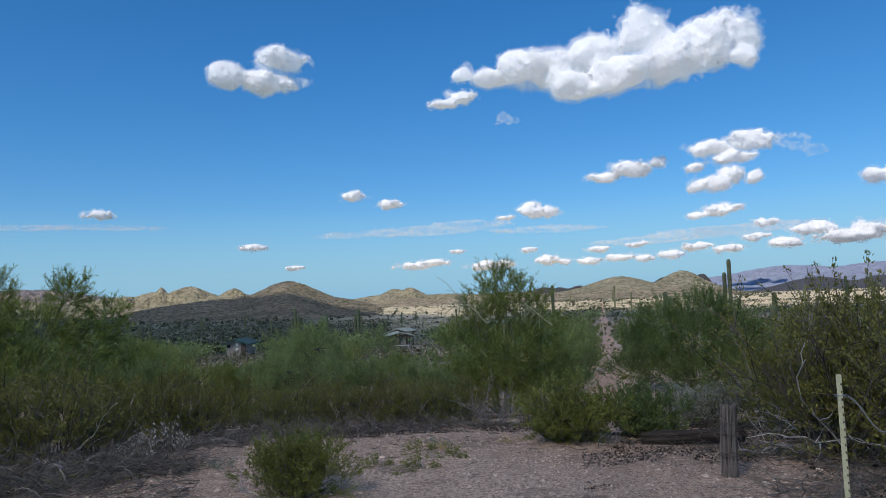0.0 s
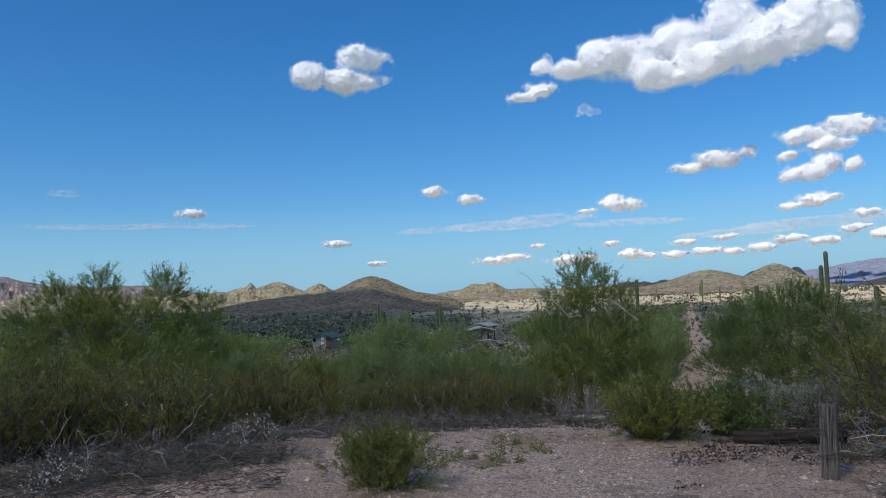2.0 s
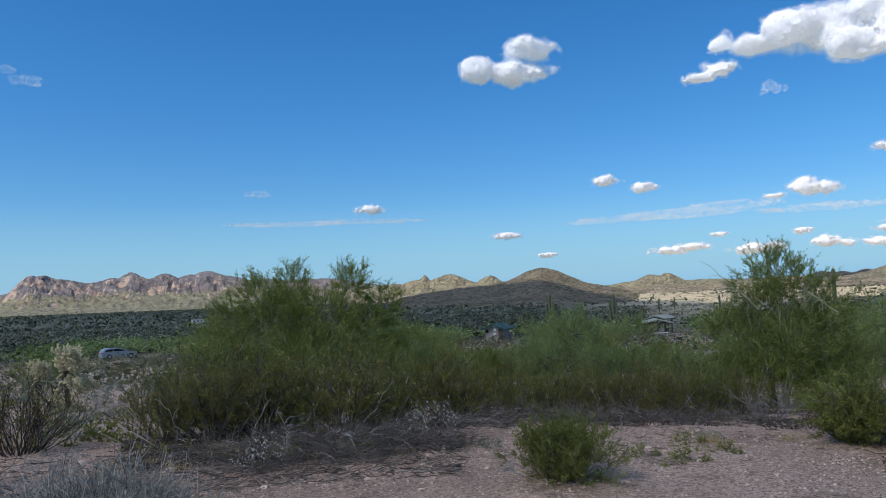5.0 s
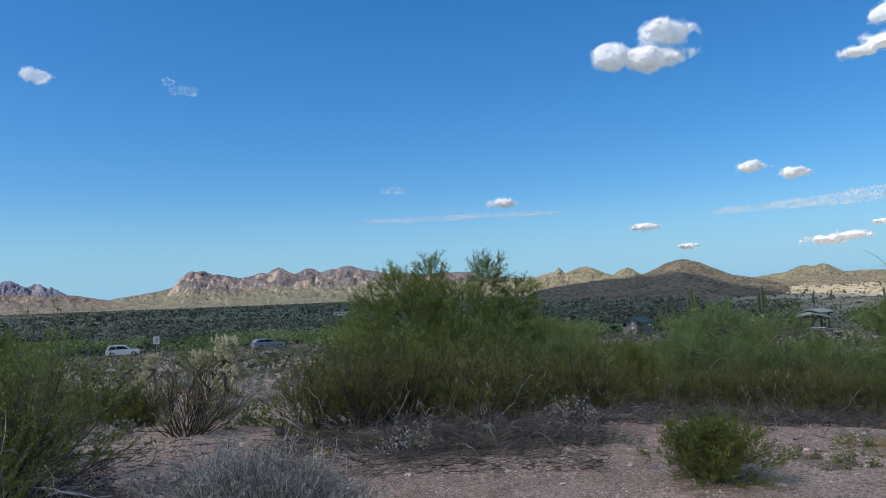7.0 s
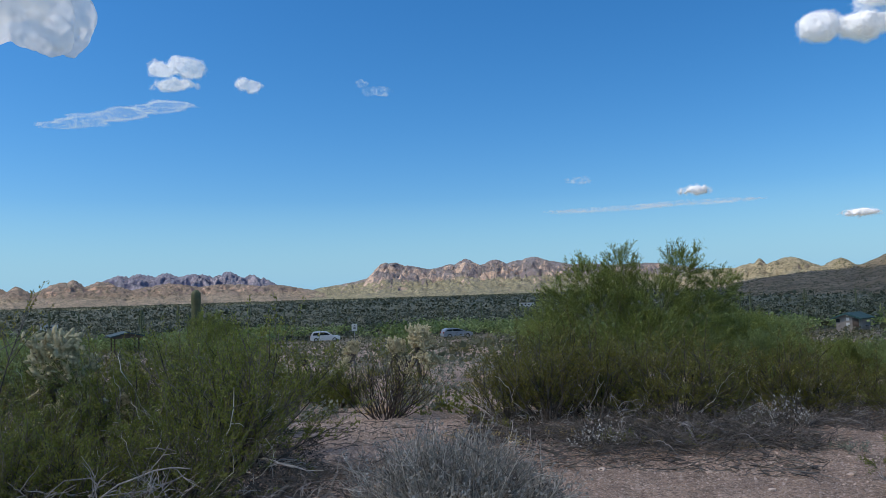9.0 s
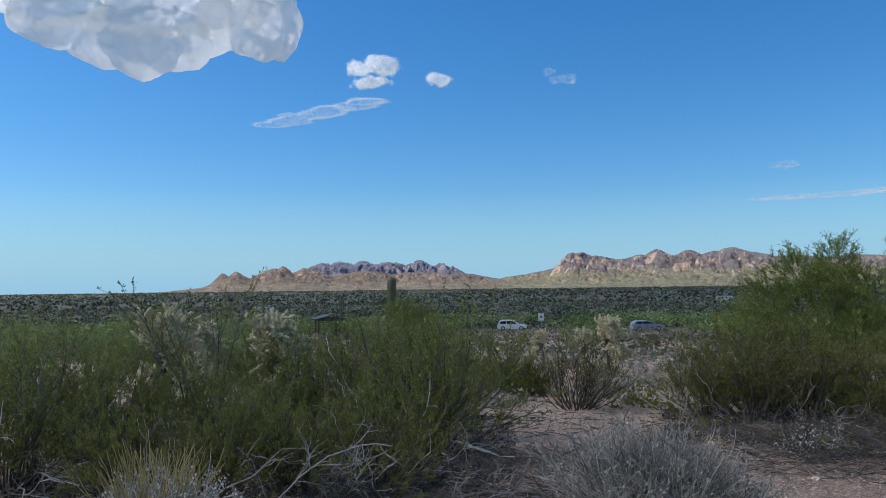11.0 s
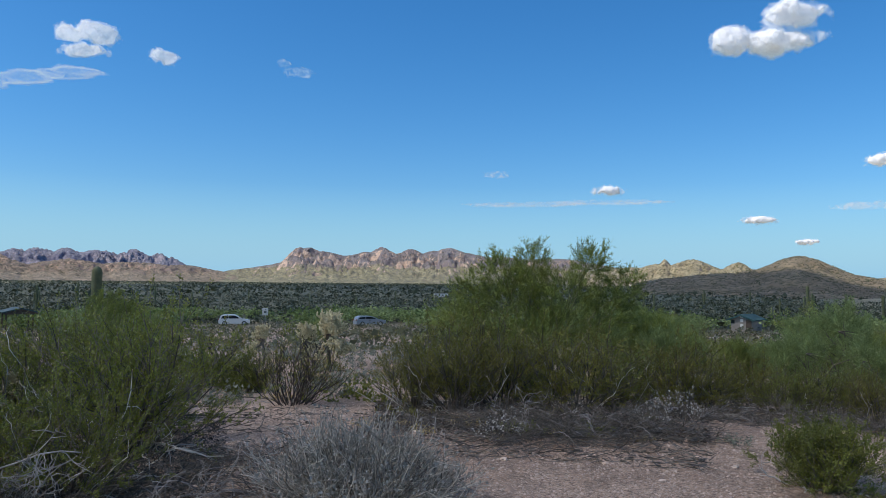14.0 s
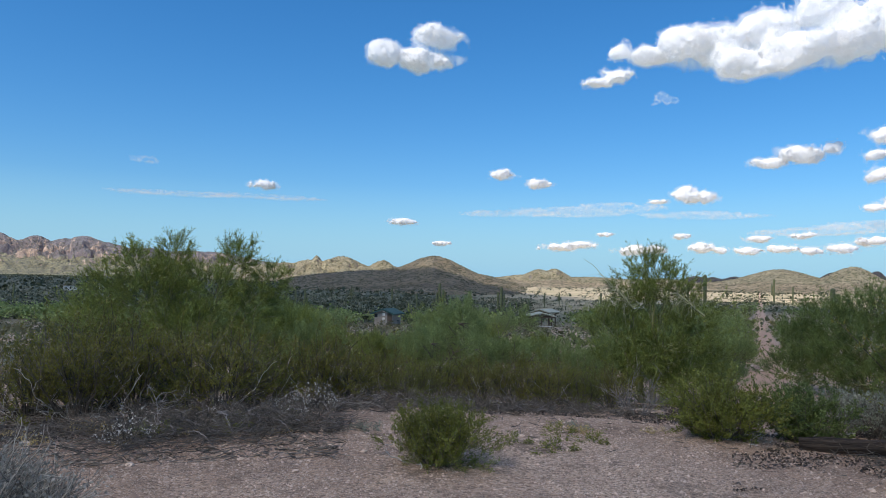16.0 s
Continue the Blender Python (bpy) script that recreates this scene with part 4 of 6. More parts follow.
def brush_pile(name, long, deep, h, seed, count=170, label=""):
    """Dead branches that lie arched and tangled along the ground."""
    rnd = np.random.RandomState(seed)
    root = new(name)
    P = np.stack([(rnd.rand(count) - .5) * long, (rnd.rand(count) - .5) * deep, rnd.rand(count) ** 2 * h * 0.45], 1)
    a = rnd.rand(count) * 2 * np.pi
    D = np.stack([np.cos(a), np.sin(a) * 0.6, 0.22 * rnd.rand(count)], 1)
    V1, Q1, p1 = strands(rnd, P, D, 0.35 + 0.75 * rnd.rand(count), 0.006 + 0.007 * rnd.rand(count), 0.0035, 5, 3, 0.3, -0.1)
    P, D, L = sprout(rnd, p1, 3, 0.3, 0.7, 0.0, 0.3)
    V2, Q2, _ = strands(rnd, P, D, L, 0.0042, 0.0022, 3, 3, 0.35, -0.02)
    V, Q = joined((V1, Q1), (V2, Q2))
    V[:, 2] = np.abs(V[:, 2]) * 0.5
    solid("branchwork", mesh_of("branchwork", V, Q), "brushwood", root)["kind"] = "stuff"
    for k in range(7):
        P = [[(rnd.rand() - .5) * long * .8, (rnd.rand() - .5) * deep * .8, 0.06 + 0.1 * rnd.rand()]]
        V3, Q3, _ = strands(rnd, P, [[rnd.randn(), rnd.randn() * 0.5, 0.04]], 0.4 + rnd.rand() * 0.5, 0.009, 0.003, 8, 5, 0.3, -0.04)
        V3[:, 2] = np.abs(V3[:, 2])
        solid("branch", mesh_of("branch", V3, Q3, soft=True), "deadwood", root, "bleached pale dead branch")
    return tagged(root, label or "tangled pile of grey dead branches on gravel", "dead brush")


def capsule(V0, D, L, R, sides=7, rings=6):
    """Rounded joints of a cactus: corners and quads."""
    n = len(V0)
    D = unit(D)
    s = unit(np.cross(D, np.array([0.31, 0.77, 0.55])))
    u = np.cross(D, s)
    t = np.linspace(0, 1, rings)
    r = np.clip(np.sin(np.pi * np.clip(t * 0.92 + 0.04, 0, 1)) ** 0.45, 0.12, 1)
    a = np.arange(sides) * 2 * np.pi / sides
    ring = s[:, None, :] * np.cos(a)[None, :, None] + u[:, None, :] * np.sin(a)[None, :, None]
    V = V0[:, None, None, :] + D[:, None, None, :] * (t[None, :, None, None] * L[:, None, None, None]) + ring[:, None] * (r[None, :] * R[:, None])[:, :, None, None]
    k, q = np.meshgrid(np.arange(rings - 1), np.arange(sides), indexing="ij")
    one = np.stack([k * sides + q, k * sides + (q + 1) % sides, (k + 1) * sides + (q + 1) % sides, (k + 1) * sides + q], -1).reshape(-1, 4)
    return V.reshape(-1, 3), (one[None] + (np.arange(n) * rings * sides)[:, None, None]).reshape(-1, 4)


def cholla(name, h, wide, seed, label=""):
    """A jumping cholla: a dark trunk, crooked limbs and clusters of pale, densely spined joints."""
    rnd = np.random.RandomState(seed)
    root = new(name)
    V1, Q1, p1 = strands(rnd, [[0, 0, -.05]], [[0.15, 0, 1]], h * 0.62, 0.055, 0.04, 6, 7, 0.12, 0.1)
    solid("trunk", mesh_of("trunk", V1, Q1, soft=True), "stem", root)
    P, D, L = sprout(rnd, p1, 16, h * 0.26 * wide, 0.9, 0.1, 0.78)
    V2, Q2, p2 = strands(rnd, P, D, L, 0.034, 0.024, 5, 5, 0.2, 0.08)
    solid("limbwork", mesh_of("limbwork", V2, Q2, soft=True), "stem", root)["kind"] = "stuff"
    P, D, L = sprout(rnd, p2, 20, h * 0.085, 0.8, 0.3, 0.45)
    V3, Q3 = capsule(P, D, L, 0.03 + 0.01 * rnd.rand(len(P)), 5, 4)
    path = np.stack([P, P + D * L[:, None]], 1)
    P2, D2, L2 = sprout(rnd, path, 2, h * 0.06, 1.0, 0.25, 0.6)
    V4, Q4 = capsule(P2, D2, L2, 0.022 + 0.008 * rnd.rand(len(P2)), 5, 4)
    solid("spiny_crown", mesh_of("spiny_crown", *joined((V3, Q3), (V4, Q4)), soft=True), "cholla", root, "pale yellow densely spined joints")["kind"] = "stuff"
    path = np.concatenate([path, np.stack([P2, P2 + D2 * L2[:, None]], 1)])
    V5, T5 = leaves(rnd, path, 5, 0.018, 0.0016, 0.022, 0.0, 0.0)
    solid("spine_fuzz", mesh_of("spine_fuzz", V5, tris=T5), "cholla", root)["kind"] = "stuff"
    return tagged(root, label or "jumping cholla cactus with pale spiny joints", "cactus")


def column(h, r, ribs=14, rings=18, base=0.75):
    a = np.arange(ribs * 2) * np.pi / ribs
    t = np.linspace(0, 1, rings)
    z = h * (1 - (1 - t) ** 1.6)
    prof = r * np.minimum(base + 0.5 * t, 1) * np.sqrt(np.clip(1 - np.clip((z - (h - r * 1.3)) / (r * 1.3), 0, 1) ** 2, 0.01, 1))
    rad = 1 + 0.09 * np.cos(a * ribs)
    V = np.stack([np.cos(a)[None] * rad[None] * prof[:, None], np.sin(a)[None] * rad[None] * prof[:, None], np.repeat(z[:, None], ribs * 2, 1)], -1)
    return V.reshape(-1, 3), grid_quads(rings, ribs * 2, True)


def arm(base_h, out, up, r, turn):
    """A saguaro's arm: goes out from the column, then bends upright."""
    ribs, rings = 10, 16
    t = np.linspace(0, 1, rings)
    ang = np.clip(t / 0.4, 0, 1) * np.pi / 2
    cx = np.where(t < 0.4, out * np.sin(ang), out)
    cz = base_h + np.where(t < 0.4, out * 0.6 * (1 - np.cos(ang)), out * 0.6 + up * (t - 0.4) / 0.6)
    tx, tz = np.gradient(cx), np.gradient(cz)
    m = np.hypot(tx, tz)
    nx, nz = tz / m, -tx / m
    rr = r * np.sqrt(np.clip(1 - np.clip((t - 0.88) / 0.12, 0, 1) ** 2, 0.02, 1))
    a = np.arange(ribs * 2) * np.pi / ribs
    rad = 1 + 0.09 * np.cos(a * ribs)
    X = cx[:, None] + nx[:, None] * np.cos(a)[None] * rad[None] * rr[:, None]
    Z = cz[:, None] + nz[:, None] * np.cos(a)[None] * rad[None] * rr[:, None]
    Y = np.sin(a)[None] * rad[None] * rr[:, None]
    c, s = math.cos(turn), math.sin(turn)
    return np.stack([X * c - Y * s, X * s + Y * c, Z], -1).reshape(-1, 3), grid_quads(rings, ribs * 2, True)


def saguaro_material():
    m, nt, bs, _ = blank("saguaro_skin")
    pos = node(nt, "ShaderNodeTexCoord").outputs["Object"]
    f = noise_of(nt, 3, 4, 0.6, pos)
    nt.links.new(ramp(nt, f, [(0.3, (0.085, 0.10, 0.045)), (0.7, (0.17, 0.185, 0.095))]), bs.inputs["Base Color"])
    bs.inputs["Roughness"].default_value = 0.6
    nt.links.new(bump(nt, noise_of(nt, 60, 2, 0.5, pos), 0.4, 0.02), bs.inputs["Normal"])
    return m


M["saguaro"] = saguaro_material()


def saguaro(az, d, h, r, arms=(), lean=0.0, label=""):
    """Arms: (height on the column, out, up, radius, turn in degrees)."""
    x, y = polar(az, d)
    root = new("saguaro")
    root.matrix_world = pose(x, y, float(ground_z(x, y)) - 0.1, 0, lean, 0)
    V, Q = column(h, r)
    solid("column", mesh_of("column", V, Q, soft=True), "saguaro", root)
    for b, o, u, ra, tn in arms:
        V, Q = arm(b, o, u, ra, radians(tn))
        solid("arm", mesh_of("arm", V, Q, soft=True), "saguaro", root)
    return tagged(root, label or "tall ribbed green saguaro cactus", "cactus", "saguaros of the valley")


def place(ob, az, d, turn=0.0, scale=1.0, tall=1.0, sink=0.0):
    """Sets a thing that was built at the origin down on the ground."""
    x, y = polar(az, d)
    ob.matrix_world = pose(x, y, float(ground_z(x, y)) - sink, 0, 0, turn) @ Matrix.Diagonal((scale, scale, scale * tall, 1))
    return ob


def again(ob, az, d, turn=0.0, scale=1.0, tall=1.0, sink=0.0):
    x, y = polar(az, d)
    m = pose(x, y, float(ground_z(x, y)) - sink, 0, 0, turn) @ Matrix.Diagonal((scale, scale, scale * tall, 1))
    c = copy_thing(ob, Matrix())
    c.matrix_basis = m
    return c


# trees
PV_LEFT = [(.8, 0, 2.38, .36, .52), (-.24, .1, 2.4, .3, .5), (-.8, 0, 2.25, .36, .48), (1.4, .1, 2.0, .34, .38), (-1.3, .1, 1.85, .4, .42), (.35, -.1, 1.85, .8, .5), (-.6, 0, 1.65, .75, .5), (1.15, .1, 1.5, .65, .5),
           (-1.5, 0, 1.3, .65, .5), (1.75, 0, 1.05, .6, .5), (0, -.3, 1.1, .9, .6), (-1.0, -.2, .85, .75, .5), (1.0, -.2, .8, .8, .5), (-.3, 0, 2.0, .5, .4)]
place(palo_verde("palo_verde", PV_LEFT, 101, dense=1.75, airy=(0, 1, 2, 3, 4), label="tall feathery palo verde with three upright leafy tops"), 30, 13.5, 30, 1.0, 0.92)
PV_CENTRE = [(.05, 0, 2.05, .42, .42), (.3, 0, 1.75, .6, .42), (-.3, .1, 1.55, .5, .4), (.75, 0, 1.35, .5, .4), (-.55, 0, 1.1, .5, .4), (.3, -.2, 1.0, .8, .5), (.75, -.1, .75, .55, .4), (-.2, -.2, .6, .6, .4), (.1, -.3, .34, .85, .34), (.7, -.2, .38, .6, .36), (-.75, -.1, .45, .55, .4)]
place(palo_verde("palo_verde", PV_CENTRE, 102, "pv_leaf", 1.5, "palo verde tree with a drooping broken pale limb", .05, (0, 1)), -4.2, 12.5, -4.2)
PV_RIGHT = [(.2, 0, 1.5, .7, .42), (-.5, 0, 1.3, .6, .42), (.8, 0, 1.15, .6, .45), (-1.0, 0, .95, .55, .45), (0, -.3, .95, .9, .5), (1.2, 0, .75, .5, .45), (-.5, -.4, .6, .7, .4), (.6, -.4, .55, .7, .4), (-1.15, -.3, .4, .6, .36), (0, -.6, .36, .8, .34), (1.2, -.3, .4, .6, .36)]
place(palo_verde("palo_verde", PV_RIGHT, 103, "pv_deep", 2.0, label="round dense dark green palo verde beside the trail"), -18.2, 17.0, -17, 1.12)
place(palo_verde("palo_verde", thicket(9, 1.3, 2.1), 105, label="feathery green palo verde behind creosote bushes"), 60.5, 13.5, 0, 0.9)
pv_deep = place(palo_verde("palo_verde", thicket(6, 1.7, 1.75), 106, "pv_leaf", 1.05, "dark green bushy palo verde in a thicket", 0.04, (), "bark"), 17.0, 13.4, 0, 0.58)
pv_pale = place(palo_verde("palo_verde", thicket(4, 1.7, 1.75), 104, "pv_pale", 1.05, "pale green bushy palo verde in a thicket", 0.04, (), "bark"), 9.0, 14.6, 0)
for az, d, sc, tu in ((14.8, 14.0, .58, 50), (3.6, 13.2, .6, 120), (10.2, 17.5, .85, 260), (8, 19, .7, 300), (22.6, 16.5, .85, 20), (-1.2, 16.5, .68, 150), (24.5, 15.6, .95, 210), (-6.3, 21, .8, 70), (11.8, 12.4, .66, 15), (18.6, 12.6, .62, 200), (-8.6, 14.6, .72, 230), (-9.0, 12.8, .44, 250), (-9.6, 24, .85, 130), (-7.6, 18, .8, 45), (-15.5, 24, .8, 310), (-20.5, 19, .6, 80), (6.6, 12.0, .6, 310), (.6, 12.2, .58, 95), (21.6, 12.8, .7, 170)):
    again(pv_pale if tu % 20 else pv_deep, az, d, tu, sc)
# creosotes
cr_a = place(creosote("creosote_bush", 1.2, 1.1, 201, dense=2.0, stems=44, dead=12, blade=0.019), 37, 9.9, 0)
cr_e = place(creosote("creosote_bush", 1.1, 1.05, 207, "creo_green", 2.1, label="rounded green creosote bush at the edge of a thicket", stems=46, dead=10, blade=0.017), 24.6, 10.6, 40, .8)
for az, d, sc, tu, ta in ((40, 10.4, .8, 10, 1), (33.8, 10.3, 1.1, 70, 1), (30.4, 10.6, .62, 300, 1), (27.6, 10.0, .98, 140, 1), (20.2, 10.7, .86, 200, 1), (22.8, 11.4, .5, 20, 1), (16, 11.3, .66, 260, 1), (11.8, 11.0, .6, 330, 1), (8, 10.9, .56, 25, 1), (3.4, 10.6, .58, 95, 1), (13.8, 10.7, .52, 75, 1), (9.8, 11.4, .62, 51, 1), (1.9, 11.2, .6, 171, 1), (18.6, 10.5, .6, 145, 1), (5.6, 10.8, .58, 215, 1), (.6, 10.7, .56, 285, 1), (-1.6, 10.9, .52, 5, 1), (25.2, 10.9, .5, 65, 1), (31.8, 11.6, .95, 165, 1), (36.6, 11.2, 1.0, 15, 1),
                          (-27.5, 8.4, 1.3, 190, 1.1), (-31.5, 8.7, 1.35, 40, 1.05), (-24.3, 10.2, 1.0, 120, 1), (-35, 8, 1.3, 250, 1), (-29.6, 9.4, 1.25, 75, 1), (-26, 9.6, 1.1, 15, 1), (-33, 9.6, 1.25, 310, 1)):
    if tu % 3 == 0:
        again(cr_e, az, d, tu, sc * 1.05, ta)
        continue
    again(cr_a, az, d, tu, sc, ta)
cr_b = place(creosote("creosote_bush", 1.32, 1.25, 202, "creo_green", 2.1, blade=0.019, label="large dense green creosote bush with bare grey lower stems", stems=58), 61, 7.7, 0, 1.1)
for az, d, sc, tu, ta in ((68, 8.2, .92, 100, 1), (75.5, 7.7, .78, 200, 1), (82.5, 7.9, .82, 290, 1), (65, 10.8, 1.05, 40, 1), (72, 11.6, .95, 80, 1), (79, 12.5, .95, 150, 1), (59.6, 9.8, .84, 130, 1), (89, 7.5, 1, 20, 1), (64.5, 6.4, .66, 60, 1), (70.5, 6.3, .66, 170, 1), (76.5, 6.3, .62, 10, 1), (82, 6.6, .62, 130, 1), (61.5, 9.2, .9, 75, 1), (71.5, 9.0, .72, 20, 1), (86, 9.2, .8, 220, 1)):
    again(cr_b, az, d, tu, sc, ta)
place(creosote("creosote_bush", 0.58, .9, 203, "creo_green", 2.4, 0.12, "small round green creosote bush on open gravel", 95, 0.013, 6), 11.4, 6.75, 0)
cr_c = place(creosote("creosote_bush", 0.74, 1.1, 204, "creo_green", dense=2.6, bare=.12, dead=6, stems=70, blade=0.018, label="low olive creosote bush at the gravel edge"), -9.3, 8.8, 0)
cr_d = place(creosote("creosote_bush", 0.68, 1.2, 206, "pv_deep", dense=2.6, bare=.12, dead=6, stems=70, blade=0.018, label="low green creosote bush beside the fallen log"), -14.8, 9.3, 0)
place(creosote("creosote_bush", 1.0, 1.3, 205, dense=0.17, bare=0.4, stems=64, dead=4, twig="dark_stem", label="sparse dark creosote bush, mostly bare stems"), 49.1, 10.9, 0)
again(cr_c, 52.5, 13.5, 30, 1.0)
again(cr_c, 55.5, 15.5, 30, .9)
# thin, tall, nearly bare stems that stand above the bushes
for az, d, h, sd in ((77.5, 8.2, 1.75, 31), (-27.4, 8.5, 1.85, 32), (-29.2, 8.6, 1.85, 33), (20.2, 15, 1.4, 35)):
    place(creosote("creosote_bush", h, .55, sd, dense=1.3, bare=0.72, label="tall thin creosote stems with sparse leafy tips", stems=6, dead=0), az, d)
# grey bushes, dead brush
place(twig_bush("bursage", 0.72, 1.1, 301, label="rounded silver-grey leafless bush on gravel", count=560, leafy_count=3, twig="silver", leaf="pale_leaf"), 45, 5.3)
place(twig_bush("bursage", 0.3, 1.2, 303, label="small grey twiggy bush on gravel", count=120, leafy_count=4, twig="silver", leaf="pale_leaf"), 39.8, 5.9)
grey = place(twig_bush("brittlebush", 0.55, 1.3, 302, label="grey-green brittlebush beside the trail", count=130, leafy_count=10), -19.8, 10.4)
again(grey, -17.2, 11.5, 80, .8)
again(grey, 57, 12.5, 40, .7)


def brittlebush(az, d):
    """A low cushion of silver leaves with straw-coloured flower stalks."""
    rnd = np.random.RandomState(77)
    root = new("brittlebush")
    D, P = fan(rnd, 160, (5, 80), 0.2)
    V1, Q1, p1 = strands(rnd, P, D, 0.5 * (0.6 + 0.4 * rnd.rand(160)), 0.005, 0.0025, 4, 3, 0.2, 0.05)
    solid("branchwork", mesh_of("branchwork", V1, Q1), "brushwood", root)["kind"] = "stuff"
    V2, Q2 = diamonds(rnd, p1, 110, 0.018, 0.016, 0.3, 0.4)
    solid("foliage", mesh_of("foliage", V2, Q2), "white_leaf", root, "silvery white small leaves")["kind"] = "stuff"
    D, P = fan(rnd, 150, (2, 38), 0.26)
    V3, Q3, _ = strands(rnd, P + [0, 0, .2], D, 0.46 * (0.55 + 0.45 * rnd.rand(150)), 0.0036, 0.0024, 4, 3, 0.12, 0.05)
    solid("stalk_tuft", mesh_of("stalk_tuft", V3, Q3), "straw", root, "dry straw-yellow flower stalks")["kind"] = "stuff"
    tagged(root, "silver-leaved brittlebush with dry straw-yellow stalks", "bush")
    return place(root, az, d, 0, 1.05)


brittlebush(80.5, 5.2)
for az, d in ((20.0, 9.1), (33.6, 7.75), (22.3, 8.9)):
    place(twig_bush("desert_holly", 0.4, .6, 304 + int(d), "brushwood", "white_leaf", 14, 3, "small bush with whitish leaves among dead twigs"), az, d)
br = place(brush_pile("dead_brush", 2.3, 0.9, 0.13, 401), 27, 8.7, 25)
for az, d, tu, sc in ((20, 9.5, 20, .9), (13.5, 10.1, 10, .9), (6.5, 9.7, 0, .8), (1.5, 9.9, 10, .7), (23.5, 8.3, 30, .75), (29.5, 7.9, 40, .7), (33, 8.9, 40, .7), (59, 6.3, 60, .8), (52.5, 7.0, 50, .5), (66.5, 5.8, 80, .8), (-24.5, 8.2, -40, .6), (-29, 7.0, 20, .7)):
    again(br, az, d, tu, sc)


def fallen_branch(az, d, turn, long, seed):
    """A long crooked bleached branch with side twigs, lying on the soil."""
    rnd = np.random.RandomState(seed)
    root = new("fallen_branch")
    V0, Q0, p0 = strands(rnd, [[-long / 2, 0, .05]], [[1, 0, .02]], long, 0.010, 0.004, 12, 6, 0.25, -0.03)
    V0[:, 2] = np.abs(V0[:, 2])
    p0[..., 2] = np.abs(p0[..., 2])
    solid("limb", mesh_of("limb", V0, Q0, soft=True), "pale_wood", root)
    P, D, L = sprout(rnd, p0, 11, long * 0.26, 0.7, 0.0, 0.15)
    V1, Q1, p1 = strands(rnd, P, D, L, 0.0045, 0.002, 7, 4, 0.3, -0.08)
    P, D, L = sprout(rnd, p1, 3, long * 0.1, 0.8, 0.1, 0.3)
    V2, Q2, _ = strands(rnd, P, D, L, 0.004, 0.002, 4, 3, 0.3, 0.0)
    V1[:, 2], V2[:, 2] = np.abs(V1[:, 2]), np.abs(V2[:, 2])
    solid("branchwork", mesh_of("branchwork", *joined((V1, Q1), (V2, Q2))), "pale_wood", root)["kind"] = "stuff"
    tagged(root, "long crooked bleached dead branch on the soil", "branch", "fallen branches under the creosotes")
    return place(root, az, d, turn)


M["pale_wood"] = simple("bleached_grey_wood", (0.2, 0.18, 0.165), (0.5, 0.465, 0.43), 7, 0.85)
for k, (az, d, tu, lg) in enumerate(((59.5, 5.7, 75, 1.3), (65, 6.0, 40, 1.2), (57.5, 6.0, 110, 1.2), (69.5, 5.5, 80, 1.4), (63, 6.5, 20, 1.1), (74, 5.9, 60, 1.2), (31, 8.3, 50, 1.0), (24, 8.8, 0, 1.1), (16.5, 9.6, 30, .9), (-24, 8.1, -30, .9))):
    fallen_branch(az, d, tu, lg, 700 + k)


def bent_limb(az, d, z, seed, reach, label):
    """A broken limb that hangs in a fan of pale leafless twigs."""
    rnd = np.random.RandomState(seed)
    root = new("broken_limb")
    V0, Q0, p0 = strands(rnd, [[0, 0, 0]], [[-.6, 0, .5]], 0.5, 0.02, 0.012, 6, 5, 0.1, -0.05)
    solid("limb", mesh_of("limb", V0, Q0, soft=True), "green_bark", root)
    P, D, L = sprout(rnd, p0, 46, reach, 0.7, 0.1, 0.3)
    V1, Q1, p1 = strands(rnd, P, D, L, 0.006, 0.0025, 8, 3, 0.12, -0.25)
    solid("branchwork", mesh_of("branchwork", V1, Q1), "pale_twig", root)["kind"] = "stuff"
    x, y = polar(az, d)
    root.matrix_world = pose(x, y, z, 0, 0, az)
    tagged(root, label, "branch")


M["pale_twig"] = simple("pale_yellow_green_twigs", (0.28, 0.28, 0.15), (0.45, 0.44, 0.28), 4, 0.8)
bent_limb(-3.2, 12.0, 1.28, 5, .55, "drooping broken palo verde limb with pale twigs")
bent_limb(-8.2, 12.0, 1.2, 6, .3, "short broken limb with bare pale twigs")
place(twig_bush("dead_shrub", 1.0, .35, 305, "deadwood", "grey_leaf", 26, 0, "dead pale stems leaning under a palo verde"), -3.6, 10.2)
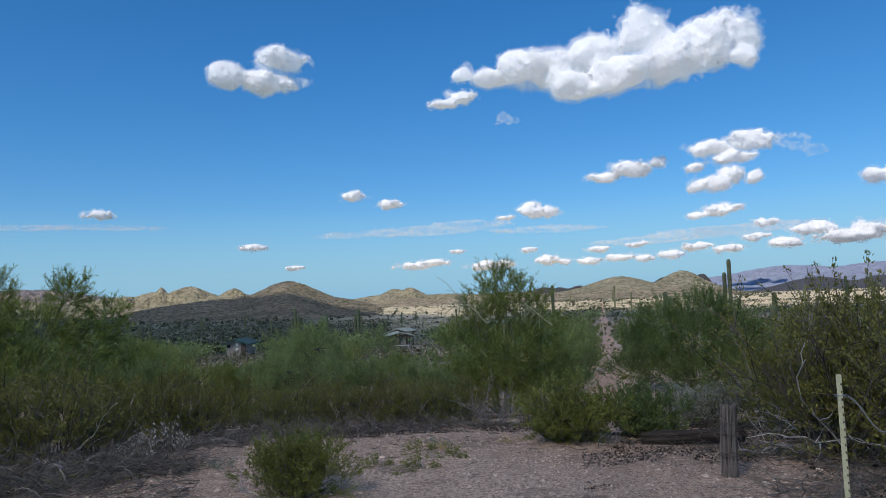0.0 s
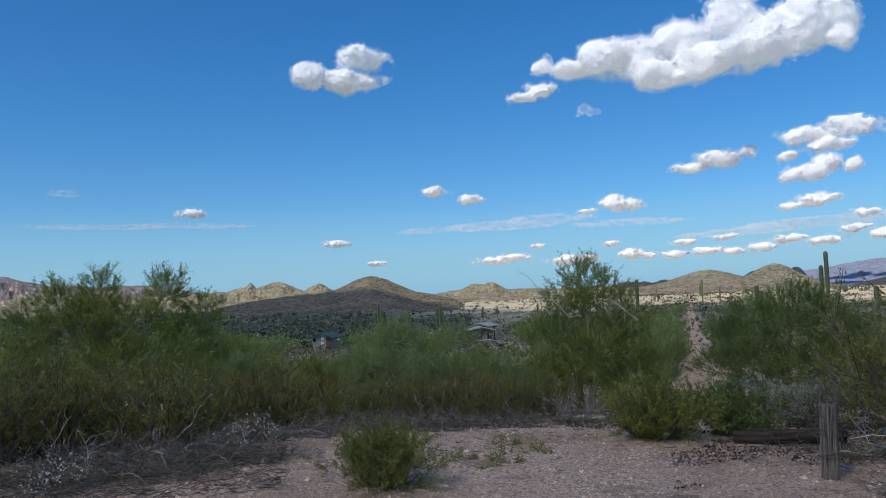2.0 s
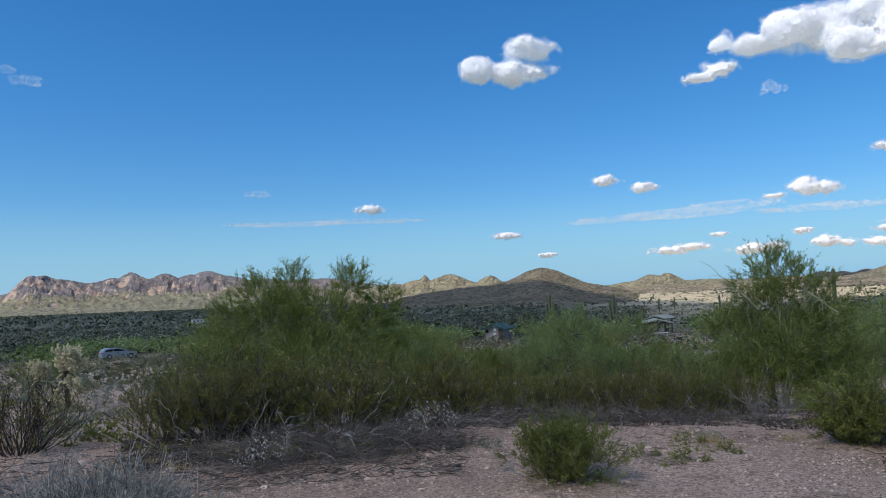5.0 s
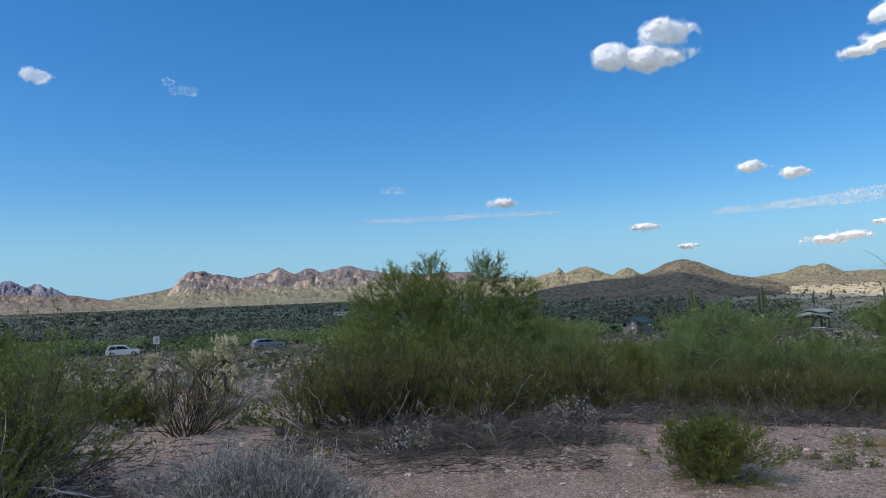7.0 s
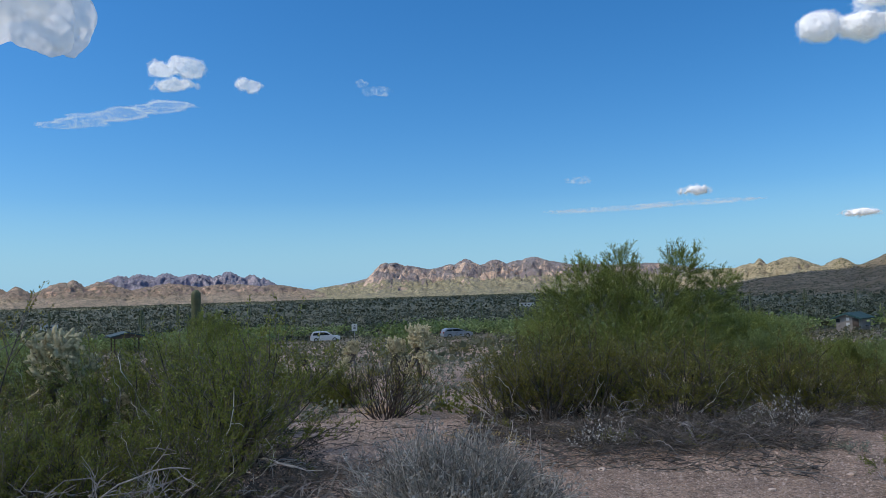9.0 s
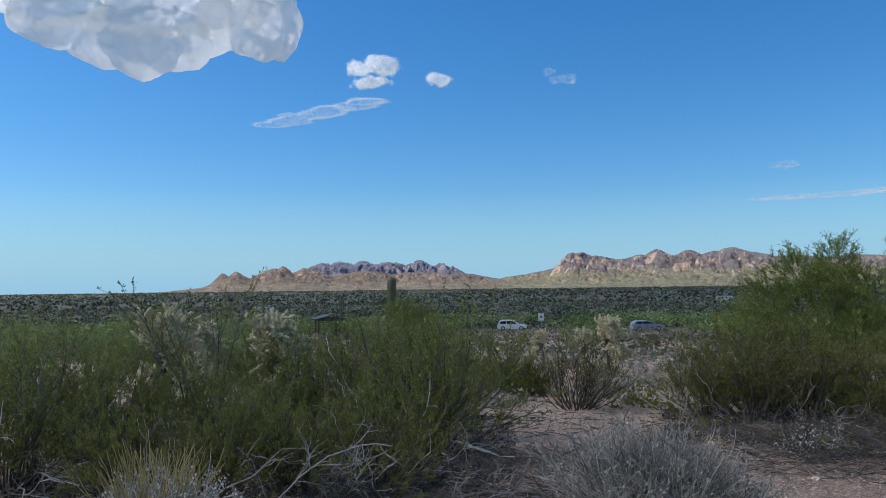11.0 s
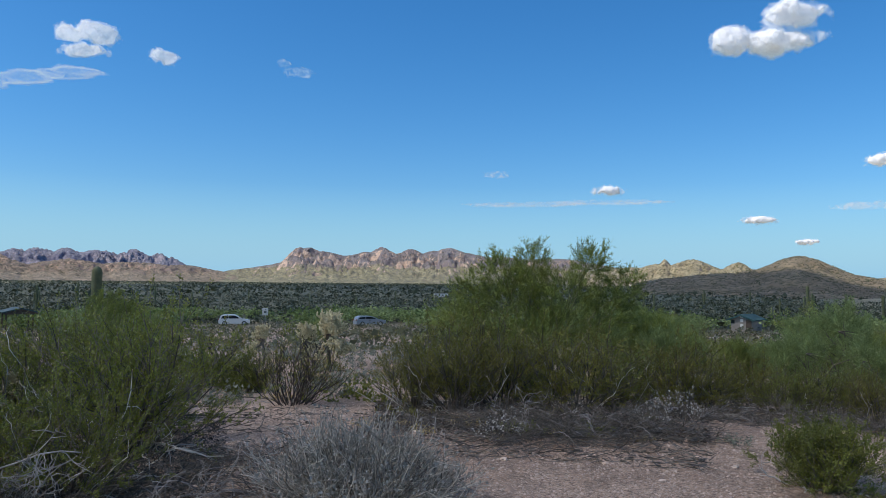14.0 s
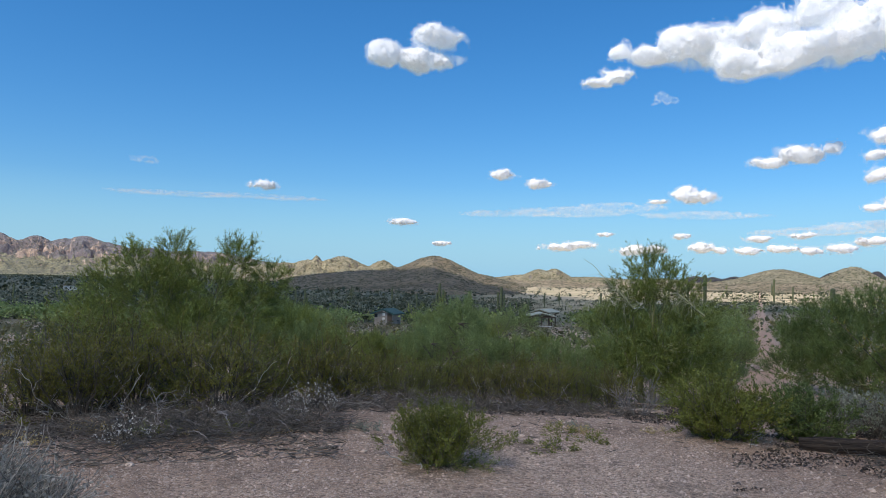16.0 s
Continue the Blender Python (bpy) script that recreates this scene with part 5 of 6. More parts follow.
# cacti
cho = place(cholla("cholla", 1.75, 1.1, 501), 46.2, 20.5)
for az, d, sc, tu in ((48.8, 21.5, .75, 90), (51.0, 22, .7, 200), (72.4, 9.4, .92, 40), (81.2, 10.0, .95, 150), (66.9, 8.4, .48, 200), (77, 12, .9, 30)):
    again(cho, az, d, tu, sc)
def snag(az, d, h, seed, turn):
    """The dark leafless skeleton of a cactus: a forked, crooked trunk."""
    rnd = np.random.RandomState(seed)
    root = new("cactus_skeleton")
    V0, Q0, p0 = strands(rnd, [[0, 0, -.06]], [[0.1, 0, 1]], h * 0.42, 0.05, 0.042, 4, 7, 0.15, 0.05)
    solid("trunk", mesh_of("trunk", V0, Q0, soft=True), "dark_stem", root)
    for way in ((-1, .2, .35), (.9, -.1, .5), (.2, .6, 1)):
        V1, Q1, p1 = strands(rnd, p0[0, -1:], [way], h * (0.55 + 0.2 * rnd.rand()), 0.036, 0.018, 7, 6, 0.22, 0.3)
        limb = solid("limb", mesh_of("limb", V1, Q1, soft=True), "dark_stem", root)
        P, D, L = sprout(rnd, p1, 5, h * 0.16, 0.8, 0.2, 0.5)
        V2, Q2, _ = strands(rnd, P, D, L, 0.013, 0.007, 3, 4, 0.25, 0.05)
        solid("twig", mesh_of("twig", V2, Q2), "dark_stem", limb)["kind"] = "stuff"
    tagged(root, "dark dead cactus skeleton with crooked forked limbs", "cactus")
    return place(root, az, d, turn)


snag(54.3, 19.0, 0.85, 44, 54)
snag(47.4, 20.2, 0.7, 45, 20)
saguaro(-21.15, 74, 6.3, 0.17, [(1.0, .7, 1.3, .17, -30)], label="tall slender saguaro cactus beside a shorter one")
saguaro(-20.8, 74.5, 5.1, 0.165)
saguaro(-20.15, 80, 3.9, 0.17, lean=-8)
saguaro(-20.45, 80, 3.2, 0.16, lean=-5)
saguaro(-16.65, 90, 3.6, 0.24)
saguaro(-16.95, 92, 3.0, 0.22)
saguaro(-19.0, 95, 3.0, 0.22)
saguaro(-19.4, 95, 2.4, 0.22)
saguaro(-24.0, 60, 2.9, 0.16)
saguaro(-23.85, 48, 1.9, 0.15)
saguaro(62.5, 22, 2.85, 0.125, label="single thick saguaro column rising behind creosote")
tall = saguaro(11.25, 150, 7.4, 0.28, [(2.8, .7, 3, .2, 0), (3, .6, 2.2, .2, 180)])
plain = saguaro(6.5, 150, 6.8, 0.26, [(2.4, .6, 2.6, .2, 20)])
bare = saguaro(10.9, 150, 5.8, 0.25)
again(bare, 6.75, 152, 40, 1.0)
rnd = random.Random(3)
for az in (8.9, 4.4, 2.1, -1.0, -5.9, -7.2, -8.4, -13.0, -14.2, 14.9, 18, 21.5, 22.2, 24, 33, 35, 41, 44, 47.5, 52, 56, 58.5, 63.5, 66, 70, 71.8, 76, 79.3, 82, -26, -28.5, -30, 13, 3.2):
    d0 = rnd.uniform(150, 330) if az > 0 else rnd.uniform(110, 240)
    again(rnd.choice((tall, plain, bare)), az, d0, rnd.uniform(0, 360), rnd.uniform(0.7, 1.1))


# ---- middle distance ----
def far_bush(name, h, wide, seed, leaf, count, size, label, category, blades=False):
    """A bush seen from some way off: a few stems and leafy tufts."""
    rnd = np.random.RandomState(seed)
    root = new(name)
    D, P = fan(rnd, 9, (5, 60), 0.2 * wide)
    D[:, :2] *= wide
    V1, Q1, p1 = strands(rnd, P - [0, 0, .08], D, h * (0.6 + 0.4 * rnd.rand(9)), 0.012 * h, 0.004 * h, 3, 3, 0.2, 0.05)
    P, D, L = sprout(rnd, p1, 6, h * 0.35, 0.6, 0.15, 0.2)
    V2, Q2, p2 = strands(rnd, P, D, L, 0.005 * h, 0.002 * h, 1, 3, 0.25, 0.03)
    solid("branchwork", mesh_of("branchwork", *joined((V1, Q1), (V2, Q2))), "stem", root)["kind"] = "stuff"
    if blades:
        V3, T3 = leaves(rnd, p2, count, size * 2.2, size * 0.2, size * 0.9, 0.3, 0.05)
        solid("crown", mesh_of("crown", V3, tris=T3), leaf, root)["kind"] = "stuff"
    else:
        V3, Q3 = diamonds(rnd, p2, count, size, size * 0.9, 0.3, 0.05)
        solid("foliage", mesh_of("foliage", V3, Q3), leaf, root)["kind"] = "stuff"
    return tagged(root, label, category, "shrubs of the valley floor")


kinds = [far_bush("creosote_bush", 1.3, 1.2, 601, "creo_leaf", 9, 0.1, "olive creosote bush on the valley floor", "bush"),
         far_bush("palo_verde", 2.9, 1.2, 602, "pv_leaf", 24, 0.12, "green palo verde tree on the valley floor", "tree", True),
         far_bush("palo_verde", 2.6, 1.3, 603, "pv_pale", 24, 0.12, "pale green palo verde on the valley floor", "tree", True),
         far_bush("bursage", 0.55, 1.5, 604, "grey_leaf", 5, 0.07, "low grey bursage on bare soil", "bush"),
         far_bush("creosote_bush", 1.0, 1.3, 605, "creo_green", 9, 0.095, "green creosote bush on the valley floor", "bush")]


def on_trail(az, d):
    """The worn trail that runs straight out beside the round palo verde."""
    return np.abs(az + 12.1) < 0.25 + 32.0 / d


def open_ground(az, d):
    """The trail and the bare patches beyond the gravel pad stay clear."""
    return bool(on_trail(az, d)) or (42 < az < 56 and d < 30)


TALL = (1.35, 2.9, 2.6, 0.62, 1.05)
FAR_TREES = {1: [], 2: []}
OPEN_LINES = ((15.2, 1.4, 123), (3.4, 1.2, 112), (67.1, 0.9, 97), (43.0, 1.0, 114), (52.5, 3.0, 122))


def in_sight(az, d, wide):
    """No tall growth stands before the hut, the ramadas, the sign and the car park."""
    return any(abs(az - a) < w + wide / d and d < reach for a, w, reach in OPEN_LINES)


def too_far(k, az, d, s, limit):
    """Palo verdes too far off to tell one from the next are kept for the joined thickets."""
    if k not in FAR_TREES or d < limit:
        return False
    x, y = polar(az, d)
    if not in_sight(az, d, 230.0):
        FAR_TREES[k].append((x, y, float(ground_z(x, y)), s * TALL[k]))
    return True


def scatter():
    """Shrubs of the valley floor. Those near the sight line to the road and the huts are low."""
    rnd = random.Random(7)
    used = set()
    for i in range(980):
        az = rnd.uniform(-40, 92)
        d = 17 + 123 * rnd.random() ** 0.9
        if open_ground(az, d):
            continue
        p = (0.25, 0.28, 0.24, 0.1, 0.13) if not 40 < az < 60 or d > 58 else (0.3, 0.12, 0.08, 0.35, 0.15)
        if az < -12:
            p = (0.3, 0.1, 0.1, 0.36, 0.14)
        k = rnd.choices(range(5), p)[0]
        clear = rnd.uniform(0.5, 2.6) if d > 45 else rnd.uniform(1.2, 3.0)
        if 49 < az < 56.5 or (not 40 < az < 49 and in_sight(az, d, 110.0)):
            clear = 3.5
        elif 41.8 < az < 44.4 and d < 112:
            clear = 3.4
        elif 42 < az <= 50:
            clear = rnd.uniform(1.6, 3.6)
        x, y = polar(az, d)
        s = min(rnd.uniform(0.75, 1.2), (EYE - d * math.tan(radians(clear)) - float(ground_z(x, y))) / TALL[k])
        if s < 0.35 or too_far(k, az, d, s, 80):
            continue
        if k not in used:
            used.add(k)
            place(kinds[k], az, d, rnd.uniform(0, 360), s)
        else:
            again(kinds[k], az, d, rnd.uniform(0, 360), s, rnd.uniform(0.85, 1.0))


scatter()


def groves():
    """Palo verdes crowd together round the hut, the shelters and the far side of the creosotes."""
    rnd = random.Random(23)
    for span, near, far, count in (((4.5, 34), 26, 128, 190), ((-10.5, 3), 24, 90, 45), ((56.5, 92), 28, 120, 130), ((38, 48), 60, 128, 24), ((36, 64), 124, 150, 70)):
        for i in range(count):
            az, d = rnd.uniform(*span), near + (far - near) * rnd.random() ** 0.8
            if in_sight(az, d, 150.0) or open_ground(az, d):
                continue
            k = rnd.choice((1, 2, 2))
            x, y = polar(az, d)
            room = EYE - d * math.tan(radians(rnd.uniform(0.8, 2.3))) - float(ground_z(x, y))
            s = min(rnd.uniform(0.8, 1.3), room / TALL[k])
            if s > 0.4 and not too_far(k, az, d, s, 62):
                again(kinds[k], az, d, rnd.uniform(0, 360), s, rnd.uniform(0.85, 1.0))


groves()


def tufts(name, label, C0, s, rnd, per, mat="scrub", blade=0.36):
    """Scrub too far off to tell bush from bush: each a few leafy tufts round a place."""
    i = np.repeat(np.arange(len(C0)), per)
    o = rnd.randn(len(i), 3) * np.array([0.7, 0.7, 0.2]) + np.array([0, 0, 0.34])
    C = C0[i] + o * s[i][:, None]
    D = unit(rnd.randn(len(i), 3) * np.array([1, 1, 0.5]))
    w = unit(np.cross(D, rnd.randn(len(i), 3) * 0.7 + np.array([0, 0, 1.0]))) * (s[i] * blade)[:, None]
    L = D * (s[i] * blade * 1.4)[:, None]
    V = np.stack([C - L * 0.5, C + w, C + L, C - w], 1).reshape(-1, 3)
    ob = solid(name, mesh_of(name, V, np.arange(len(V)).reshape(-1, 4)), mat)
    tagged(ob, label, "scrub", kind="stuff")


for k, colour, words in ((1, "pv_deep", "thicket of green palo verdes far across the valley floor"), (2, "pv_pale", "thicket of pale green palo verdes far across the valley floor")):
    far_trees = np.array(FAR_TREES[k])
    tufts("palo_verde_thicket", words, far_trees[:, :3] + np.array([0, 0, 0.12]) * far_trees[:, 3:], far_trees[:, 3] * 0.8, np.random.RandomState(40 + k), 260, colour, 0.085)


def scrub_field(name, label, count, span, near, far, seed, size, per, blade=0.36, mat="scrub"):
    rnd = np.random.RandomState(seed)
    az, d = span[0] + (span[1] - span[0]) * rnd.rand(count), near + (far - near) * rnd.rand(count)
    away = ~on_trail(az, d) | (d > 150)
    x, y = polar(az[away], d[away])
    count = len(x)
    s = size * (0.5 + rnd.rand(count)) * np.where(rnd.rand(count) < 0.12, 1.6, 1.0)
    tufts(name, label, np.stack([x, y, ground_z(x, y)], -1), s, rnd, per, mat, blade)


scrub_field("scrub", "fine grey-green scrub on the sunny valley side", 2300, (-42, 4), 132, 400, 18, 0.75, 12, 0.2)
scrub_field("scrub", "dense dark green desert scrub across the valley", 13000, (4, 96), 120, 420, 11, 1.0, 8, 0.24)
scrub_field("scrub", "dense grey-green desert scrub on the far valley floor", 22000, (11, 96), 400, 2350, 12, 1.8, 4)
scrub_field("scrub", "scattered shrubs on the sunlit plain", 1700, (-42, 11), 400, 1500, 19, 1.6, 5)
scrub_field("scrub", "low grey-green scrub on open ground", 650, (38, 60), 30, 132, 15, 0.5, 24, 0.14, "near_scrub")
scrub_field("scrub", "low grey-green scrub between the trees", 1500, (-42, 38), 36, 132, 16, 0.6, 20, 0.15, "near_scrub")
scrub_field("scrub", "low grey-green scrub between the bushes", 800, (60, 96), 36, 132, 17, 0.6, 20, 0.15, "near_scrub")
hill_rnd = np.random.RandomState(14)
for spots in SLOPES:
    d = np.hypot(spots[:, 0], spots[:, 1])
    tufts("scrub", "shrubs dotted over the hillside", spots, (0.0006 * d + 0.5) * (0.4 + hill_rnd.rand(len(spots))), hill_rnd, 4, "hill_shrub")


# ---- stones ----
def stones(name, label, count, span, near, far, seed, size, power=0.7):
    rnd = np.random.RandomState(seed)
    az = span[0] + (span[1] - span[0]) * rnd.rand(count)
    d = near + (far - near) * rnd.rand(count) ** power
    x, y = polar(az, d)
    s = size * (0.35 + rnd.rand(count) ** 3 * 1.8)
    shape = np.array([[0, 0, 1], [1, 0, -0.4], [0.3, 0.95, -0.5], [-0.8, 0.6, -0.35], [-0.85, -0.5, -0.5], [0.25, -0.9, -0.4]])
    faces = np.array([[0, 1, 2], [0, 2, 3], [0, 3, 4], [0, 4, 5], [0, 5, 1]])
    V = shape[None] * (0.65 + 0.7 * rnd.rand(count, 6, 3)) * np.array([1, 0.8, 0.55])
    a = rnd.rand(count) * 6.28
    c, n = np.cos(a)[:, None], np.sin(a)[:, None]
    V = np.stack([V[..., 0] * c - V[..., 1] * n, V[..., 0] * n + V[..., 1] * c, V[..., 2]], -1) * s[:, None, None]
    V += np.stack([x, y, ground_z(x, y) + s * 0.12], -1)[:, None, :]
    T = (faces[None] + (np.arange(count) * 6)[:, None, None]).reshape(-1, 3)
    ob = solid(name, mesh_of(name, V.reshape(-1, 3), tris=T), "stone")
    tagged(ob, label, "gravel", kind="stuff")


M["stone"] = leafy("pale_pink_stones", (0.28, 0.19, 0.14), (0.78, 0.61, 0.49), (0.1, 0.1, 0.1), 0.0, 0.8)
stones("gravel", "pale pink gravel scattered over the soil", 70000, (-38, 92), 4.2, 11.0, 21, 0.0102, 0.85)
stones("gravel", "larger loose stones on the gravel pad", 500, (-40, 92), 4.5, 26, 22, 0.038)
stones("gravel", "weathered stones along the trail", 260, (-28, -8), 14, 70, 23, 0.06)


# low growth and litter on the open ground
low = far_bush("bursage", 0.3, 1.6, 606, "grey_leaf", 7, 0.04, "low grey bursage tuft on bare gravel", "bush")
dry = far_bush("dry_weed", 0.22, 1.3, 607, "straw", 5, 0.03, "small dry weed on the gravel pad", "plant")
green = far_bush("green_weed", 0.25, 1.4, 608, "creo_green", 12, 0.03, "small green weed on the gravel pad", "plant")


def low_growth():
    rnd = random.Random(12)
    spots = [(rnd.uniform(40, 58), rnd.uniform(11, 34)) for _ in range(75)] + [(rnd.uniform(-26, -8), rnd.uniform(10, 40)) for _ in range(24)] + [(rnd.uniform(-12, 45), rnd.uniform(7.4, 9.4)) for _ in range(26)]
    first = set()
    for az, d in spots:
        if on_trail(az, d):
            continue
        ob = rnd.choices((low, dry, green), (0.6, 0.2, 0.2) if d > 10 else (0.1, 0.5, 0.4))[0]
        s = rnd.uniform(0.6, 1.7) if d > 10 else rnd.uniform(0.35, 0.7)
        if ob.name in first:
            again(ob, az, d, rnd.uniform(0, 360), s)
        else:
            first.add(ob.name)
            place(ob, az, d, rnd.uniform(0, 360), s)


low_growth()


def litter(count, span, near, far, seed):
    """Broken twigs strewn over the soil."""
    rnd = np.random.RandomState(seed)
    az, d = span[0] + (span[1] - span[0]) * rnd.rand(count), near + (far - near) * rnd.rand(count)
    x, y = polar(az, d)
    a = rnd.rand(count) * 6.28
    P = np.stack([x, y, ground_z(x, y) + 0.012], -1)
    V, Q, _ = strands(rnd, P, np.stack([np.cos(a), np.sin(a), 0.05 * rnd.randn(count)], -1), 0.08 + 0.32 * rnd.rand(count) ** 2, 0.0055, 0.003, 3, 3, 0.2, 0.0)
    ob = solid("twig_litter", mesh_of("twig_litter", V, Q), "brushwood")
    tagged(ob, "broken grey twigs strewn over the soil", "litter", kind="stuff")


def leaf_litter(count, span, near, far, seed):
    """Dark fallen leaves and bark crumbs that gather under the bushes."""
    rnd = np.random.RandomState(seed)
    az, d = span[0] + (span[1] - span[0]) * rnd.rand(count), near + (far - near) * rnd.rand(count) ** 0.7
    x, y = polar(az, d)
    keep = vnoise(np.stack([x * 0.9, y * 0.9, 0 * x], -1), 3, 0.6) > 0.46
    x, y = x[keep], y[keep]
    C = np.stack([x, y, ground_z(x, y) + 0.01], -1)
    f = unit(np.array([0, 0, 1.0]) + rnd.randn(len(C), 3) * 0.5)
    a = unit(np.cross(f, rnd.randn(len(C), 3))) * (0.008 + 0.014 * rnd.rand(len(C)))[:, None]
    b = np.cross(f, a) * 0.6
    V = np.stack([C + a, C + b, C - a, C - b], 1).reshape(-1, 3)
    ob = solid("leaf_litter", mesh_of("leaf_litter", V, np.arange(len(V)).reshape(-1, 4)), "litter")
    tagged(ob, "dark fallen leaves and crumbs under the bushes", "litter", kind="stuff")


M["litter"] = leafy("dark_leaf_litter", (0.035, 0.026, 0.02), (0.13, 0.10, 0.075), (0.1, 0.1, 0.1), 0.0)
leaf_litter(46000, (18.5, 43), 7.9, 11.0, 41)
leaf_litter(20000, (-12, 12), 9.3, 12.0, 44)
leaf_litter(30000, (54, 92), 5.2, 10, 42)
leaf_litter(24000, (-38, -10), 5.6, 12, 43)
litter(2300, (18.5, 42), 7.0, 10.5, 31)
litter(1600, (42, 92), 4.5, 10.5, 32)
litter(220, (-36, 12), 7.5, 10.5, 33)


# ---- built things ----
M.update({
    "plaster": simple("grey_brown_block", (0.25, 0.23, 0.21), (0.34, 0.315, 0.29), 1.5, 0.9),
    "teal_roof": simple("teal_metal_roof", (0.025, 0.075, 0.075), (0.045, 0.11, 0.11), 1.2, 0.9),
    "dark_roof": simple("dark_teal_roof", (0.02, 0.05, 0.055), (0.05, 0.1, 0.11), 2, 0.6),
    "pale_roof": simple("pale_green_grey_roof", (0.30, 0.33, 0.27), (0.44, 0.46, 0.38), 2, 0.7),
    "white_trim": simple("white_painted_metal", (0.60, 0.60, 0.58), (0.78, 0.78, 0.76), 2, 0.5),
    "brown_paint": simple("brown_painted_wood", (0.06, 0.045, 0.035), (0.11, 0.08, 0.06), 3, 0.7),
    "car_white": simple("white_car_paint", (0.74, 0.75, 0.76), (0.82, 0.82, 0.83), 1, 0.25, 0.0, 0.02),
    "car_grey": simple("silver_blue_car_paint", (0.30, 0.34, 0.40), (0.40, 0.44, 0.50), 1, 0.3, 0.3, 0.02),
    "glass": simple("dark_car_glass", (0.02, 0.025, 0.03), (0.04, 0.045, 0.05), 1, 0.08, 0.0, 0.0),
    "rubber": simple("black_rubber", (0.02, 0.02, 0.02), (0.04, 0.04, 0.04), 6, 0.9),
    "chrome": simple("brushed_alloy", (0.45, 0.45, 0.46), (0.6, 0.6, 0.6), 4, 0.35, 0.8),
    "lamp_red": simple("red_lens", (0.30, 0.02, 0.02), (0.4, 0.03, 0.03), 4, 0.2),
    "lamp_clear": simple("clear_lens", (0.6, 0.62, 0.65), (0.75, 0.76, 0.78), 4, 0.15),
    "steel": simple("galvanised_steel", (0.30, 0.30, 0.30), (0.46, 0.46, 0.45), 8, 0.45, 0.7),
    "rust_wire": simple("rusty_wire", (0.09, 0.06, 0.045), (0.22, 0.16, 0.12), 14, 0.7, 0.4),
    "post_paint": simple("pale_green_fence_paint", (0.44, 0.42, 0.24), (0.62, 0.60, 0.40), 9, 0.7),
    "sign_white": simple("white_sign_sheet", (0.62, 0.62, 0.60), (0.75, 0.75, 0.73), 3, 0.5),
    "ink": simple("dark_print", (0.04, 0.04, 0.04), (0.07, 0.07, 0.07), 3, 0.6),
})


def weathered_wood(name, a, b):
    """Split, silvered wood: long cracks run with the grain."""
    m, nt, bs, _ = blank(name)
    pos = node(nt, "ShaderNodeTexCoord").outputs["Object"]
    long = node(nt, "ShaderNodeMapping", {0: pos})
    long.inputs["Scale"].default_value = (28, 28, 1.6)
    grain = noise_of(nt, 1.6, 6, 0.65, long.outputs[0], 0.4)
    stain = noise_of(nt, 5, 4, 0.6, pos)
    c = mix(nt, stain, ramp(nt, grain, [(0.34, tuple(0.22 * v for v in a)), (0.45, a), (0.7, b)]), ramp(nt, grain, [(0.36, tuple(0.15 * v for v in a)), (0.5, tuple(0.7 * v for v in a)), (0.75, a)]))
    nt.links.new(c, bs.inputs["Base Color"])
    bs.inputs["Roughness"].default_value = 0.9
    nt.links.new(bump(nt, grain, 1.0, 0.03), bs.inputs["Normal"])
    return m


M["old_post"] = weathered_wood("weathered_post_wood", (0.17, 0.14, 0.12), (0.42, 0.37, 0.32))
M["old_log"] = weathered_wood("dark_rotten_wood", (0.045, 0.033, 0.026), (0.13, 0.10, 0.08))


def block(bm, size, at, bevel=0.0):
    r = bmesh.ops.create_cube(bm, size=1.0, matrix=Matrix.Translation(at) @ Matrix.Diagonal((*size, 1)))
    if bevel:
        e = list({x for v in r["verts"] for x in v.link_edges})
        bmesh.ops.bevel(bm, geom=e, offset=bevel, segments=2, affect="EDGES")
    return bm


def box(name, size, at, mat, parent, label="", bevel=0.01):
    return part(name, block(bmesh.new(), size, at, bevel), mat, parent, label)


def prism(name, outline, width, mat, parent, label="", bevel=0.0, at=0.0):
    """A side outline in (x, z), given thickness across y."""
    bm = bmesh.new()
    a = [bm.verts.new((x, at - width / 2, z)) for x, z in outline]
    b = [bm.verts.new((x, at + width / 2, z)) for x, z in outline]
    bm.faces.new(a)
    bm.faces.new(b[::-1])
    for i in range(len(a)):
        bm.faces.new((a[i], b[i], b[(i + 1) % len(a)], a[(i + 1) % len(a)]))
    bmesh.ops.recalc_face_normals(bm, faces=bm.faces)
    if bevel:
        bmesh.ops.bevel(bm, geom=list(bm.edges), offset=bevel, segments=2, affect="EDGES")
    return part(name, bm, mat, parent, label)


def drum(name, r, length, at, mat, parent, axis="y", r2=None, seg=20, label=""):
    bm = bmesh.new()
    rot = {"y": pose(0, 0, 0, 90), "x": pose(0, 0, 0, 0, 90), "z": Matrix()}[axis]
    bmesh.ops.create_cone(bm, cap_ends=True, segments=seg, radius1=r, radius2=r if r2 is None else r2, depth=length, matrix=Matrix.Translation(at) @ rot)
    return part(name, bm, mat, parent, label)


